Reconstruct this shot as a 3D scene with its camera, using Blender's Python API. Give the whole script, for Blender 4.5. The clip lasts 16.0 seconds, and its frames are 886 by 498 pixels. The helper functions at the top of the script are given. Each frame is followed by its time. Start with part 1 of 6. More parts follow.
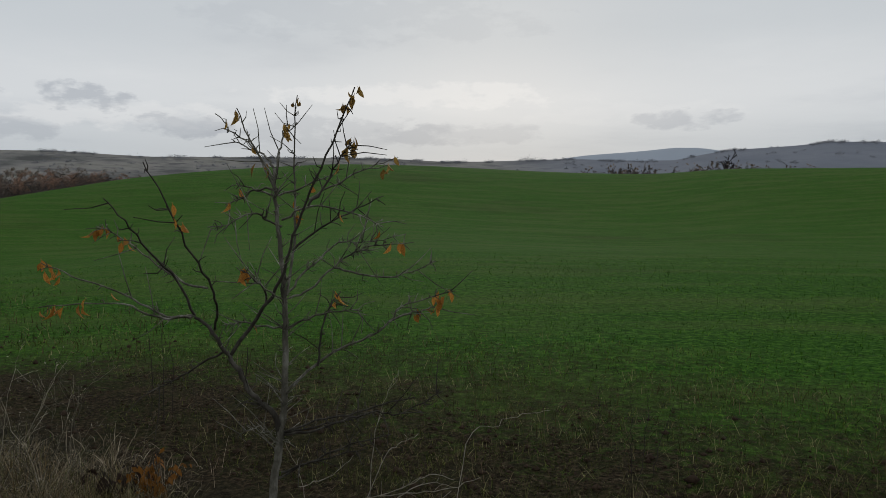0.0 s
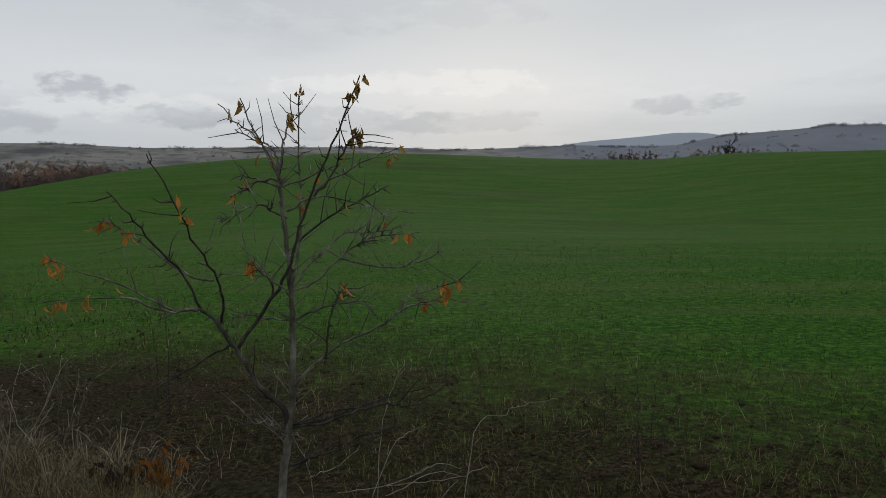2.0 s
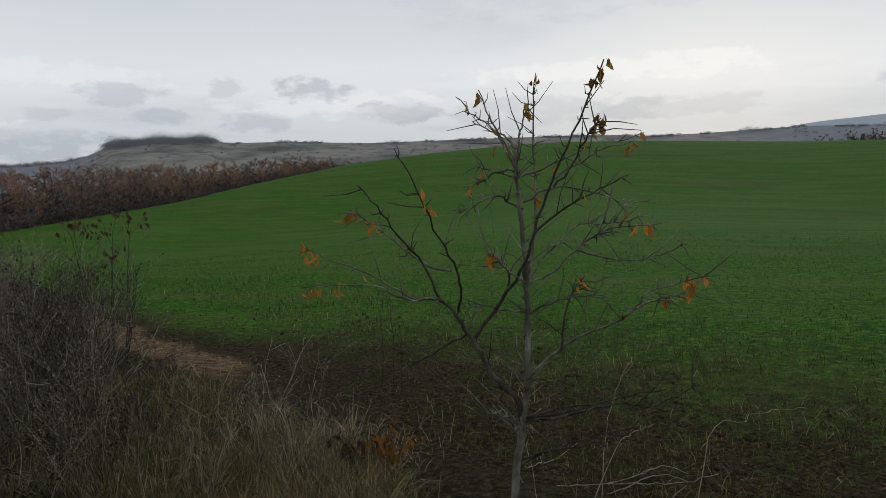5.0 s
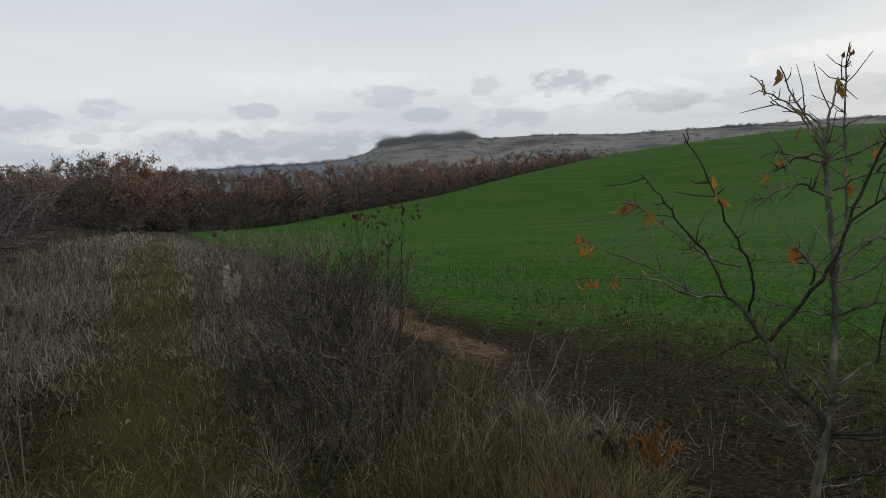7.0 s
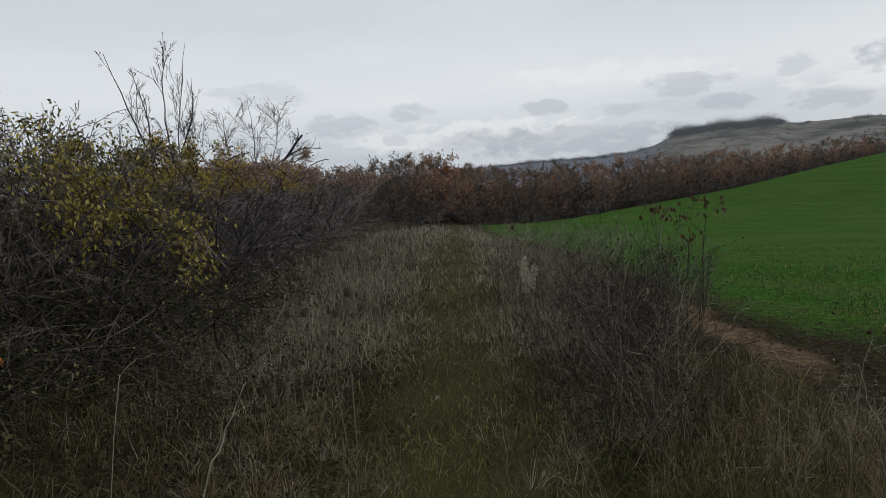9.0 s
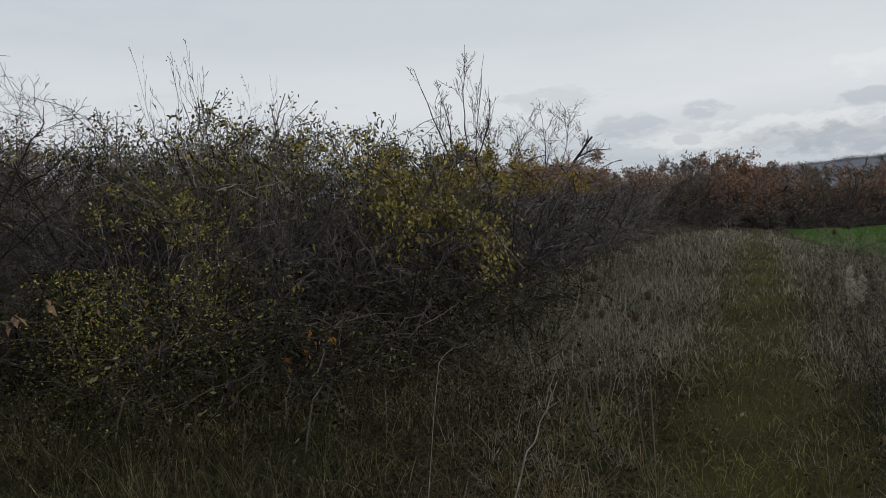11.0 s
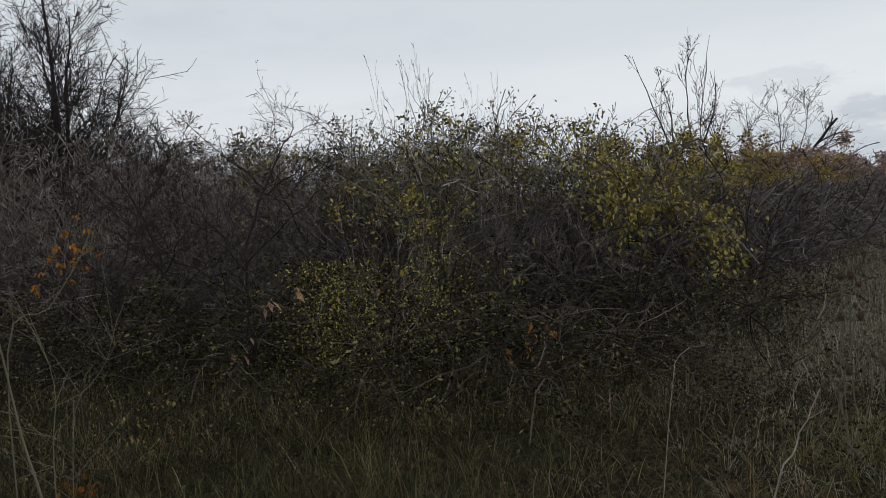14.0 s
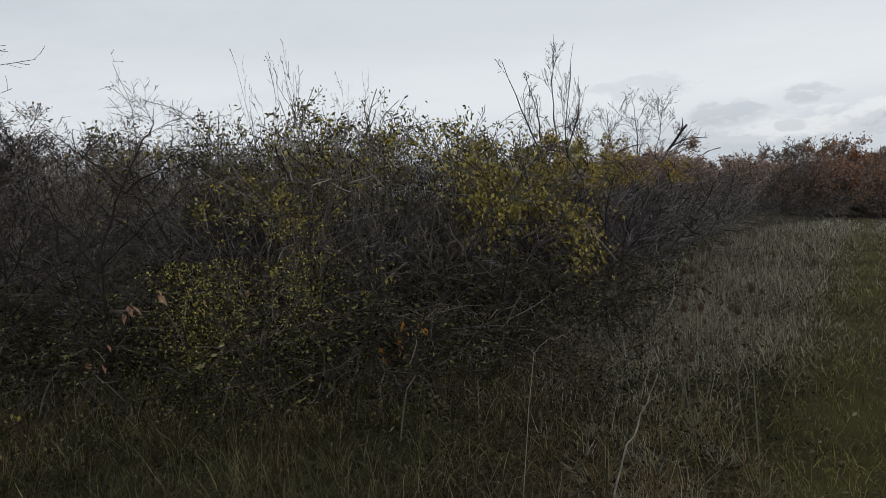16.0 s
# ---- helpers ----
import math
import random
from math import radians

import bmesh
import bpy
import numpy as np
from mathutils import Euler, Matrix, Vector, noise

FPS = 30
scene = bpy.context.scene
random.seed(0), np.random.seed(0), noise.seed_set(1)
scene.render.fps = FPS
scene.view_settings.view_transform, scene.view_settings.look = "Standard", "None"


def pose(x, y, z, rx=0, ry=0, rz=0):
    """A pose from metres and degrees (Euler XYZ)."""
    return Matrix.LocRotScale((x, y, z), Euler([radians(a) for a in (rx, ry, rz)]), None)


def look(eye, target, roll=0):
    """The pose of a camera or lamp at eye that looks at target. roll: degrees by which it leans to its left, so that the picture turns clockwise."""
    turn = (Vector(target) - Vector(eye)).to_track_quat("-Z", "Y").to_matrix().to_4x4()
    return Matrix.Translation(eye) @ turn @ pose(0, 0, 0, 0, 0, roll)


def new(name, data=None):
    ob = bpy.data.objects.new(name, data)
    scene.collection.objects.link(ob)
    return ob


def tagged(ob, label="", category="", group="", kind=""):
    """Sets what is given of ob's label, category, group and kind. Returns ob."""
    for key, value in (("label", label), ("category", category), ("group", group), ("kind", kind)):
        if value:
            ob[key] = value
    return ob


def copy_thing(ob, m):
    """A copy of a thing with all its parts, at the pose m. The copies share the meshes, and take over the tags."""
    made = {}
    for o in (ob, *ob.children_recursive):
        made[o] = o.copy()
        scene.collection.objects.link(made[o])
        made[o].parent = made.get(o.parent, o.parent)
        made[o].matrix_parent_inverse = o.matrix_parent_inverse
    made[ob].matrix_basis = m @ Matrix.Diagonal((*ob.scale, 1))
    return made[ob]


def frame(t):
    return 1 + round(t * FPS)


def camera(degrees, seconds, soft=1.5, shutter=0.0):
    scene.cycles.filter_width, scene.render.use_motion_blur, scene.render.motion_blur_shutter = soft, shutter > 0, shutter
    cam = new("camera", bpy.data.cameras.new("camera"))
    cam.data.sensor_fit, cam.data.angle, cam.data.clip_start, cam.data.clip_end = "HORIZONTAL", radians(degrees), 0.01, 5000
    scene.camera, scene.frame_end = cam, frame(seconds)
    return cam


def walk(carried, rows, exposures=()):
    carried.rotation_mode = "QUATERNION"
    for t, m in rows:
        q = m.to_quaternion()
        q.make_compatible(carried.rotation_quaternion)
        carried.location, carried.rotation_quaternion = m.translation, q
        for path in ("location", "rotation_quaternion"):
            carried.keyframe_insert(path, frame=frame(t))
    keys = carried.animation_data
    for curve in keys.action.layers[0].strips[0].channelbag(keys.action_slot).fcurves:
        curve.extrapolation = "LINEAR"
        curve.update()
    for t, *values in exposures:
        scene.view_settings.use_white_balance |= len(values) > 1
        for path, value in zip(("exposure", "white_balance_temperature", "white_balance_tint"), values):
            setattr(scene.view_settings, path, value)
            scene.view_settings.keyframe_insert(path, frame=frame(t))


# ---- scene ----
cam = camera(63.2, 16.0, soft=0.5)
EYE = 1.65
# seconds, x, y, z from the first eye, yaw, pitch, roll
ROWS = [
    (0.0, -0.000, 0.000, -0.000, -0.00, -3.41, 0.01),
    (0.5, -0.004, 0.010, -0.000, -0.02, -3.67, 0.26),
    (1.0, -0.008, 0.013, 0.000, 0.06, -3.98, 0.36),
    (1.5, -0.014, 0.016, 0.002, 0.20, -4.11, 0.43),
    (2.0, -0.019, 0.025, 0.003, 0.05, -4.36, 0.70),
    (2.5, -0.022, 0.030, 0.002, 0.36, -4.72, 0.98),
    (3.0, -0.029, 0.030, 0.003, 1.11, -4.96, 1.25),
    (3.5, -0.046, 0.036, 0.005, 4.19, -5.08, 1.53),
    (6.0, -0.157, 0.069, 0.007, 25.81, -4.81, 1.78),
    (6.5, -0.175, 0.069, 0.003, 31.05, -4.86, 2.14),
    (7.0, -0.187, 0.059, 0.002, 36.23, -4.84, 2.14),
    (7.5, -0.207, 0.057, 0.004, 42.14, -4.71, 2.65),
    (8.0, -0.220, 0.038, 0.003, 48.48, -4.67, 2.95),
    (10.5, -0.282, -0.075, -0.001, 74.40, -3.33, 2.68),
    (11.0, -0.282, -0.107, -0.000, 81.18, -3.03, 2.89),
    (11.5, -0.302, -0.147, -0.000, 86.45, -3.11, 3.31),
    (12.0, -0.317, -0.155, 0.003, 90.37, -3.16, 3.41),
    (12.5, -0.319, -0.163, 0.001, 93.68, -3.24, 3.52),
    (13.0, -0.314, -0.170, -0.001, 96.01, -3.22, 3.65),
    (13.5, -0.308, -0.180, -0.001, 97.45, -3.10, 3.72),
    (14.0, -0.303, -0.187, -0.001, 97.98, -2.58, 3.48),
    (14.5, -0.301, -0.186, -0.000, 98.03, -2.61, 3.50),
    (15.0, -0.301, -0.179, -0.003, 96.78, -2.81, 3.65),
    (15.5, -0.292, -0.159, -0.002, 94.11, -2.98, 3.64),
    (16.0, -0.276, -0.138, -0.006, 88.14, -3.21, 3.48),
]
walk(cam, [(t, pose(x, y, EYE + z, 90 + pitch, roll, yaw)) for t, x, y, z, yaw, pitch, roll in ROWS],
     exposures=((0.0, -0.2), (3.0, -0.12), (6.0, 0.0), (8.0, 0.0), (10.5, -0.06), (11.5, -0.06), (13.0, 0.07), (16.0, 0.08)))

# ---- world and light: an overcast late autumn sky ----
SUN_EL, SUN_AZ = 14.0, 4.0  # degrees; the bright gap in the cloud over the field
world = bpy.data.worlds.new("overcast_sky")
scene.world = world
world.use_nodes = True
wt = world.node_tree
wt.nodes.clear()


def wn(kind, **kw):
    n = wt.nodes.new(kind)
    for k, v in kw.items():
        n.inputs[k].default_value = v
    return n


def wmath(op, a, b=None, clamp=False):
    n = wt.nodes.new("ShaderNodeMath")
    n.operation, n.use_clamp = op, clamp
    for i, v in enumerate((a, b)):
        if v is None:
            continue
        if isinstance(v, (int, float)):
            n.inputs[i].default_value = v
        else:
            wt.links.new(v, n.inputs[i])
    return n.outputs[0]


def wmix(fac, a, b):
    n = wt.nodes.new("ShaderNodeMix")
    n.data_type = "RGBA"
    for sock, v in ((n.inputs[0], fac), (n.inputs[6], a), (n.inputs[7], b)):
        if isinstance(v, (int, float, tuple)):
            sock.default_value = v
        else:
            wt.links.new(v, sock)
    return n.outputs[2]


def wramp(fac, stops):
    n = wt.nodes.new("ShaderNodeValToRGB")
    n.color_ramp.interpolation = "EASE"
    while len(n.color_ramp.elements) < len(stops):
        n.color_ramp.elements.new(0.5)
    for e, (p, c) in zip(n.color_ramp.elements, stops):
        e.position, e.color = p, (*c, 1) if len(c) == 3 else c
    wt.links.new(fac, n.inputs[0])
    return n.outputs[0]


coord = wn("ShaderNodeTexCoord")
sep = wn("ShaderNodeSeparateXYZ")
wt.links.new(coord.outputs["Generated"], sep.inputs[0])
up = wmath("MAXIMUM", sep.outputs[2], 0.0)
sky = wn("ShaderNodeTexSky")
sky.sky_type, sky.sun_disc = "NISHITA", False
sky.sun_elevation, sky.sun_rotation = radians(SUN_EL), radians(SUN_AZ)
# cloud deck seen in perspective: direction over height
proj = wn("ShaderNodeCombineXYZ")
lift = wmath("ADD", up, 0.06)
wt.links.new(wmath("DIVIDE", sep.outputs[0], lift), proj.inputs[0])
wt.links.new(wmath("DIVIDE", sep.outputs[1], lift), proj.inputs[1])
deck = wn("ShaderNodeTexNoise", Scale=0.30, Detail=7.0, Roughness=0.55)
wt.links.new(proj.outputs[0], deck.inputs["Vector"])
wisp = wn("ShaderNodeTexNoise", Scale=0.9, Detail=8.0, Roughness=0.6)
wt.links.new(proj.outputs[0], wisp.inputs["Vector"])
height = wramp(up, [(0.0, (0.56, 0.60, 0.65)), (0.06, (0.62, 0.66, 0.70)), (0.14, (0.80, 0.825, 0.85)), (0.24, (0.69, 0.73, 0.765)), (0.45, (0.60, 0.64, 0.68)), (1.0, (0.50, 0.54, 0.59))])
veil = wmath("ADD", wmath("MULTIPLY", deck.outputs[0], 0.65), wmath("MULTIPLY", wisp.outputs[0], 0.35))
shade = wramp(veil, [(0.32, (0.86, 0.87, 0.89)), (0.5, (1.0, 1.0, 1.0)), (0.68, (1.07, 1.06, 1.05))])
mul = wt.nodes.new("ShaderNodeMix")
mul.data_type, mul.blend_type = "RGBA", "MULTIPLY"
mul.inputs[0].default_value = 1.0
wt.links.new(height, mul.inputs[6])
wt.links.new(shade, mul.inputs[7])
cold = wt.nodes.new("ShaderNodeMix")
cold.data_type, cold.blend_type = "RGBA", "MULTIPLY"
wt.links.new(wmath("MULTIPLY", wmath("SUBTRACT", 0.0, sep.outputs[0]), 0.9, True), cold.inputs[0])
wt.links.new(mul.outputs[2], cold.inputs[6])
cold.inputs[7].default_value = (0.98, 0.993, 1.010, 1)
cover = cold.outputs[2]


def cloud(az, el, wide, tall, dark, col):
    """A loose low cloud: an elliptic patch of the deck with a torn edge."""
    a, e = radians(az), radians(el)
    ahead = (math.sin(a) * math.cos(e), math.cos(a) * math.cos(e), math.sin(e))
    side = (math.cos(a), -math.sin(a), 0.0)
    tall_axis = Vector(side).cross(Vector(ahead))
    total = None
    for axis, size in ((side, wide), (tuple(tall_axis), tall)):
        d = wt.nodes.new("ShaderNodeVectorMath")
        d.operation = "DOT_PRODUCT"
        wt.links.new(coord.outputs["Generated"], d.inputs[0])
        d.inputs[1].default_value = axis
        q = wmath("POWER", wmath("ABSOLUTE", wmath("DIVIDE", d.outputs["Value"], math.radians(size))), 2.0)
        total = q if total is None else wmath("ADD", total, q)
    d = wt.nodes.new("ShaderNodeVectorMath")
    d.operation = "DOT_PRODUCT"
    wt.links.new(coord.outputs["Generated"], d.inputs[0])
    d.inputs[1].default_value = ahead
    front = wmath("GREATER_THAN", d.outputs["Value"], 0.5)
    torn = wmath("MULTIPLY", wmath("SUBTRACT", edge.outputs[0], 0.5), 4.6)
    fac = wmath("MULTIPLY", wmath("SUBTRACT", wmath("ADD", 0.9, torn), total), 1.7, True)
    return wmath("MULTIPLY", wmath("MULTIPLY", fac, front), dark), col


edge = wn("ShaderNodeTexNoise", Scale=21.0, Detail=8.0, Roughness=0.6)
flat = wn("ShaderNodeMapping", Scale=(1.0, 1.0, 2.4))
wt.links.new(coord.outputs["Generated"], flat.inputs[0])
wt.links.new(flat.outputs[0], edge.inputs["Vector"])
GREY = (0.36, 0.40, 0.47, 1)
PALE = (0.98, 0.98, 0.98, 1)
for az, el, wide, tall, dark, col in (
        (-1.5, 8.6, 12, 1.1, 0.45, PALE), (14.0, 7.0, 9, 0.9, 0.12, PALE), (-56.0, 4.6, 13, 1.4, 0.45, PALE), (-24.0, 6.6, 10, 1.1, 0.35, PALE), (-45.0, 8.5, 9, 1.0, 0.3, PALE),
        (-26.0, 7.7, 3.6, 1.0, 0.5, GREY), (-32.7, 8.0, 1.5, 0.9, 0.3, GREY), (-31.0, 5.2, 3.2, 0.9, 0.36, GREY), (-40.2, 7.2, 3.4, 0.9, 0.36, GREY), (-37.3, 5.8, 2.4, 0.7, 0.36, GREY),
        (-19.6, 6.0, 4.6, 0.9, 0.4, GREY), (-8.0, 5.6, 10.0, 1.4, 0.28, GREY), (1.5, 5.6, 8.0, 1.0, 0.25, GREY), (18.0, 6.4, 4.4, 0.8, 0.36, GREY), (-50.6, 6.3, 2.1, 0.7, 0.38, GREY), (-44.6, 5.8, 2.0, 0.6, 0.25, GREY),
        (-48.0, 3.6, 10.0, 1.5, 0.46, GREY), (-61.0, 6.5, 2.2, 0.8, 0.34, GREY), (-66.5, 5.6, 3.4, 1.1, 0.34, GREY), (-55.4, 4.0, 5.0, 1.0, 0.34, GREY), (-6.0, 14.5, 14.0, 2.2, 0.12, GREY), (-72.0, 8.2, 4.0, 1.0, 0.22, GREY), (-62.2, 4.5, 1.2, 0.5, 0.3, GREY)):
    fac, c = cloud(az, el, wide, tall, dark, col)
    cover = wmix(fac, cover, c)
bg_cloud = wn("ShaderNodeBackground", Strength=0.97)
wt.links.new(cover, bg_cloud.inputs[0])
bg_sky = wn("ShaderNodeBackground", Strength=0.05)
wt.links.new(sky.outputs[0], bg_sky.inputs[0])
both = wn("ShaderNodeMixShader", Fac=0.06)
wt.links.new(bg_cloud.outputs[0], both.inputs[1])
wt.links.new(bg_sky.outputs[0], both.inputs[2])
wout = wn("ShaderNodeOutputWorld")
wt.links.new(both.outputs[0], wout.inputs[0])

sun = new("sun", bpy.data.lights.new("sun", "SUN"))
sun.data.energy, sun.data.angle, sun.data.color = 0.5, radians(25), (1.0, 0.96, 0.9)
sa, se = radians(SUN_AZ), radians(SUN_EL + 8)
sun.matrix_world = look((0, 0, 60), (-60 * math.sin(sa) * math.cos(se), -60 * math.cos(sa) * math.cos(se), 60 - 60 * math.sin(se)))


# ---- materials ----
def material(name, cols, scale=8.0, rough=0.85, bump=0.3, bump_scale=60.0, detail=6.0, island=0.0, translucent=0.0, spec=0.08, stretch=(1, 1, 1), per_object=0.0):
    """A mottled natural surface: three colours along a noise, finer grain in the relief; islands and objects may vary in brightness."""
    m = bpy.data.materials.new(name)
    m.use_nodes = True
    nt = m.node_tree
    nt.nodes.clear()
    N, K = nt.nodes.new, nt.links.new
    tc, mp = N("ShaderNodeTexCoord"), N("ShaderNodeMapping")
    mp.inputs["Scale"].default_value = stretch
    K(tc.outputs["Object"], mp.inputs[0])
    no = N("ShaderNodeTexNoise")
    no.inputs["Scale"].default_value, no.inputs["Detail"].default_value, no.inputs["Roughness"].default_value = scale, detail, 0.62
    K(mp.outputs[0], no.inputs["Vector"])
    val = no.outputs[0]
    if island:
        ge = N("ShaderNodeNewGeometry")
        mx = N("ShaderNodeMix")
        mx.inputs[0].default_value = island
        K(val, mx.inputs[2])
        K(ge.outputs["Random Per Island"], mx.inputs[3])
        val = mx.outputs[0]
    rp = N("ShaderNodeValToRGB")
    lo, hi = (0.28, 0.72) if not island else (0.24, 0.84)
    while len(rp.color_ramp.elements) < len(cols):
        rp.color_ramp.elements.new(0.5)
    for i, (e, c) in enumerate(zip(rp.color_ramp.elements, cols)):
        e.position, e.color = (lo, 0.62, 0.84)[i] if island else lo + (hi - lo) * i / max(1, len(cols) - 1), (*c, 1)
    K(val, rp.inputs[0])
    colour = rp.outputs[0]
    if per_object:
        oi, hs, mr = N("ShaderNodeObjectInfo"), N("ShaderNodeHueSaturation"), N("ShaderNodeMapRange")
        mr.inputs[3].default_value, mr.inputs[4].default_value = 1 - per_object, 1 + per_object
        K(oi.outputs["Random"], mr.inputs[0])
        K(mr.outputs[0], hs.inputs["Value"])
        K(colour, hs.inputs["Color"])
        colour = hs.outputs[0]
    bs = N("ShaderNodeBsdfPrincipled")
    bs.inputs["Roughness"].default_value = rough
    bs.inputs["Specular IOR Level"].default_value = spec
    K(colour, bs.inputs["Base Color"])
    if bump:
        n2, bp = N("ShaderNodeTexNoise"), N("ShaderNodeBump")
        n2.inputs["Scale"].default_value, n2.inputs["Detail"].default_value = bump_scale, 4.0
        K(mp.outputs[0], n2.inputs["Vector"])
        bp.inputs["Strength"].default_value, bp.inputs["Distance"].default_value = bump, 0.02
        K(n2.outputs[0], bp.inputs["Height"])
        K(bp.outputs[0], bs.inputs["Normal"])
    surface = bs.outputs[0]
    if translucent:
        tr, ms = N("ShaderNodeBsdfTranslucent"), N("ShaderNodeMixShader")
        K(colour, tr.inputs[0])
        ms.inputs[0].default_value = translucent
        K(surface, ms.inputs[1])
        K(tr.outputs[0], ms.inputs[2])
        surface = ms.outputs[0]
    out = N("ShaderNodeOutputMaterial")
    K(surface, out.inputs[0])
    return m


M_BARK = material("grey_bark", [(0.045, 0.042, 0.033), (0.135, 0.126, 0.1), (0.36, 0.345, 0.3)], 26, 0.85, 0.5, 120, stretch=(1, 1, 0.4))
M_BARK_DARK = material("dark_bark", [(0.018, 0.015, 0.014), (0.04, 0.033, 0.031), (0.075, 0.062, 0.06)], 14, 0.9, 0.4, 60, stretch=(1, 1, 0.4))
M_BARK_WOODS = material("woods_bark", [(0.06, 0.051, 0.046), (0.125, 0.108, 0.098), (0.24, 0.212, 0.195)], 2.5, 0.9, 0.2, 12, stretch=(1, 1, 0.3), per_object=0.3)
M_TWIG = material("thicket_twig", [(0.022, 0.02, 0.018), (0.20, 0.174, 0.158), (0.46, 0.41, 0.37)], 9, 0.85, 0.0, island=0.5)
M_TWIG_DUSK = material("dark_thicket_twig", [(0.024, 0.021, 0.022), (0.125, 0.106, 0.108), (0.33, 0.29, 0.29)], 9, 0.85, 0.0, island=0.55)
M_TWIG_PALE = material("pale_twig", [(0.10, 0.085, 0.07), (0.18, 0.155, 0.13), (0.28, 0.25, 0.21)], 9, 0.8, 0.0, island=0.4)
M_LEAF_ORANGE = material("orange_leaf", [(0.16, 0.05, 0.018), (0.50, 0.20, 0.04), (0.72, 0.50, 0.10)], 26, 0.6, 0.3, 150, translucent=0.35, per_object=0.3)
M_LEAF_YELLOW = material("yellow_leaf", [(0.12, 0.10, 0.025), (0.42, 0.345, 0.085), (0.74, 0.62, 0.22)], 6, 0.55, 0.0, island=0.6, translucent=0.35, spec=0.04)
M_LEAF_GREEN = material("olive_leaf", [(0.045, 0.044, 0.02), (0.17, 0.155, 0.07), (0.42, 0.37, 0.17)], 6, 0.55, 0.0, island=0.6, translucent=0.25, spec=0.04)
M_LEAF_BRAMBLE = material("bramble_leaf", [(0.006, 0.007, 0.003), (0.078, 0.077, 0.032), (0.28, 0.255, 0.12)], 6, 0.55, 0.0, island=0.6, translucent=0.15, spec=0.04)
M_LEAF_RUST = material("rust_leaf", [(0.15, 0.085, 0.06), (0.42, 0.245, 0.165), (0.64, 0.42, 0.29)], 3, 0.7, 0.0, island=0.6, translucent=0.25)
M_LEAF_BROWN = material("brown_leaf", [(0.075, 0.058, 0.046), (0.21, 0.158, 0.118), (0.37, 0.285, 0.21)], 8, 0.7, 0.0, island=0.6, translucent=0.2)
M_CROP = material("crop_blade", [(0.010, 0.042, 0.003), (0.058, 0.16, 0.012), (0.25, 0.40, 0.05)], 0.8, 0.45, 0.0, island=0.5, translucent=0.4, spec=0.04)
M_STRAW = material("dry_grass_blade", [(0.016, 0.012, 0.007), (0.19, 0.148, 0.084), (0.7, 0.58, 0.38)], 1.2, 0.55, 0.0, island=0.6, translucent=0.2, spec=0.04)
M_GREY_WEED = material("grey_weed", [(0.028, 0.025, 0.018), (0.20, 0.178, 0.13), (0.56, 0.50, 0.385)], 1.2, 0.55, 0.0, island=0.6, spec=0.04)
M_GRASS = material("verge_grass_blade", [(0.012, 0.013, 0.005), (0.125, 0.12, 0.045), (0.5, 0.45, 0.22)], 1.0, 0.55, 0.0, island=0.5, translucent=0.2, spec=0.04)
M_REDGRASS = material("red_brown_grass", [(0.008, 0.005, 0.003), (0.115, 0.076, 0.042), (0.44, 0.32, 0.19)], 1.0, 0.55, 0.0, island=0.5, translucent=0.15, spec=0.04)
M_PLUME = material("seed_plume", [(0.46, 0.41, 0.33), (0.62, 0.56, 0.46), (0.78, 0.72, 0.61)], 12, 0.9, 0.0, island=0.5, translucent=0.3)
# ridge trees paled to blue-grey, with the haze painted into the bark colour
M_FAR_HAZED = material("far_trees", [(0.19, 0.195, 0.215), (0.24, 0.245, 0.262), (0.30, 0.30, 0.315)], 0.05, 0.95, 0.0, island=0.5)
M_WEED_DARK = material("dark_weed", [(0.014, 0.011, 0.009), (0.058, 0.048, 0.039), (0.21, 0.18, 0.148)], 3, 0.7, 0.0, island=0.6)
M_BARK_MID = material("olive_bark", [(0.022, 0.019, 0.016), (0.055, 0.049, 0.04), (0.13, 0.12, 0.1)], 26, 0.85, 0.4, 120, stretch=(1, 1, 0.4))
M_PINKGRASS = material("pale_pinkish_grass", [(0.05, 0.037, 0.024), (0.30, 0.235, 0.155), (0.70, 0.60, 0.44)], 1.2, 0.5, 0.0, island=0.6, translucent=0.2)
M_PALEWEED = material("pale_weed", [(0.05, 0.045, 0.032), (0.34, 0.305, 0.22), (0.68, 0.62, 0.47)], 1.2, 0.6, 0.0, island=0.6, translucent=0.15)
# verge grass again, coloured darker for the shade on the hedge side
M_SHADEGRASS = material("shaded_grass_blade", [(0.004, 0.005, 0.002), (0.058, 0.057, 0.022), (0.32, 0.29, 0.145)], 1.0, 0.5, 0.0, island=0.6, translucent=0.2)
M_CROP_THIN = material("thin_crop_blade", [(0.012, 0.02, 0.003), (0.08, 0.102, 0.018), (0.32, 0.34, 0.09)], 0.8, 0.55, 0.0, island=0.55, translucent=0.3, spec=0.04)
M_TAN = material("tan_grass_blade", [(0.03, 0.021, 0.01), (0.24, 0.17, 0.085), (0.55, 0.42, 0.23)], 1.0, 0.6, 0.0, island=0.55, translucent=0.2, spec=0.04)
M_CLOD = material("soil_clod", [(0.03, 0.02, 0.014), (0.06, 0.04, 0.027), (0.11, 0.075, 0.05)], 12, 0.95, 0.6, 60, island=0.3)


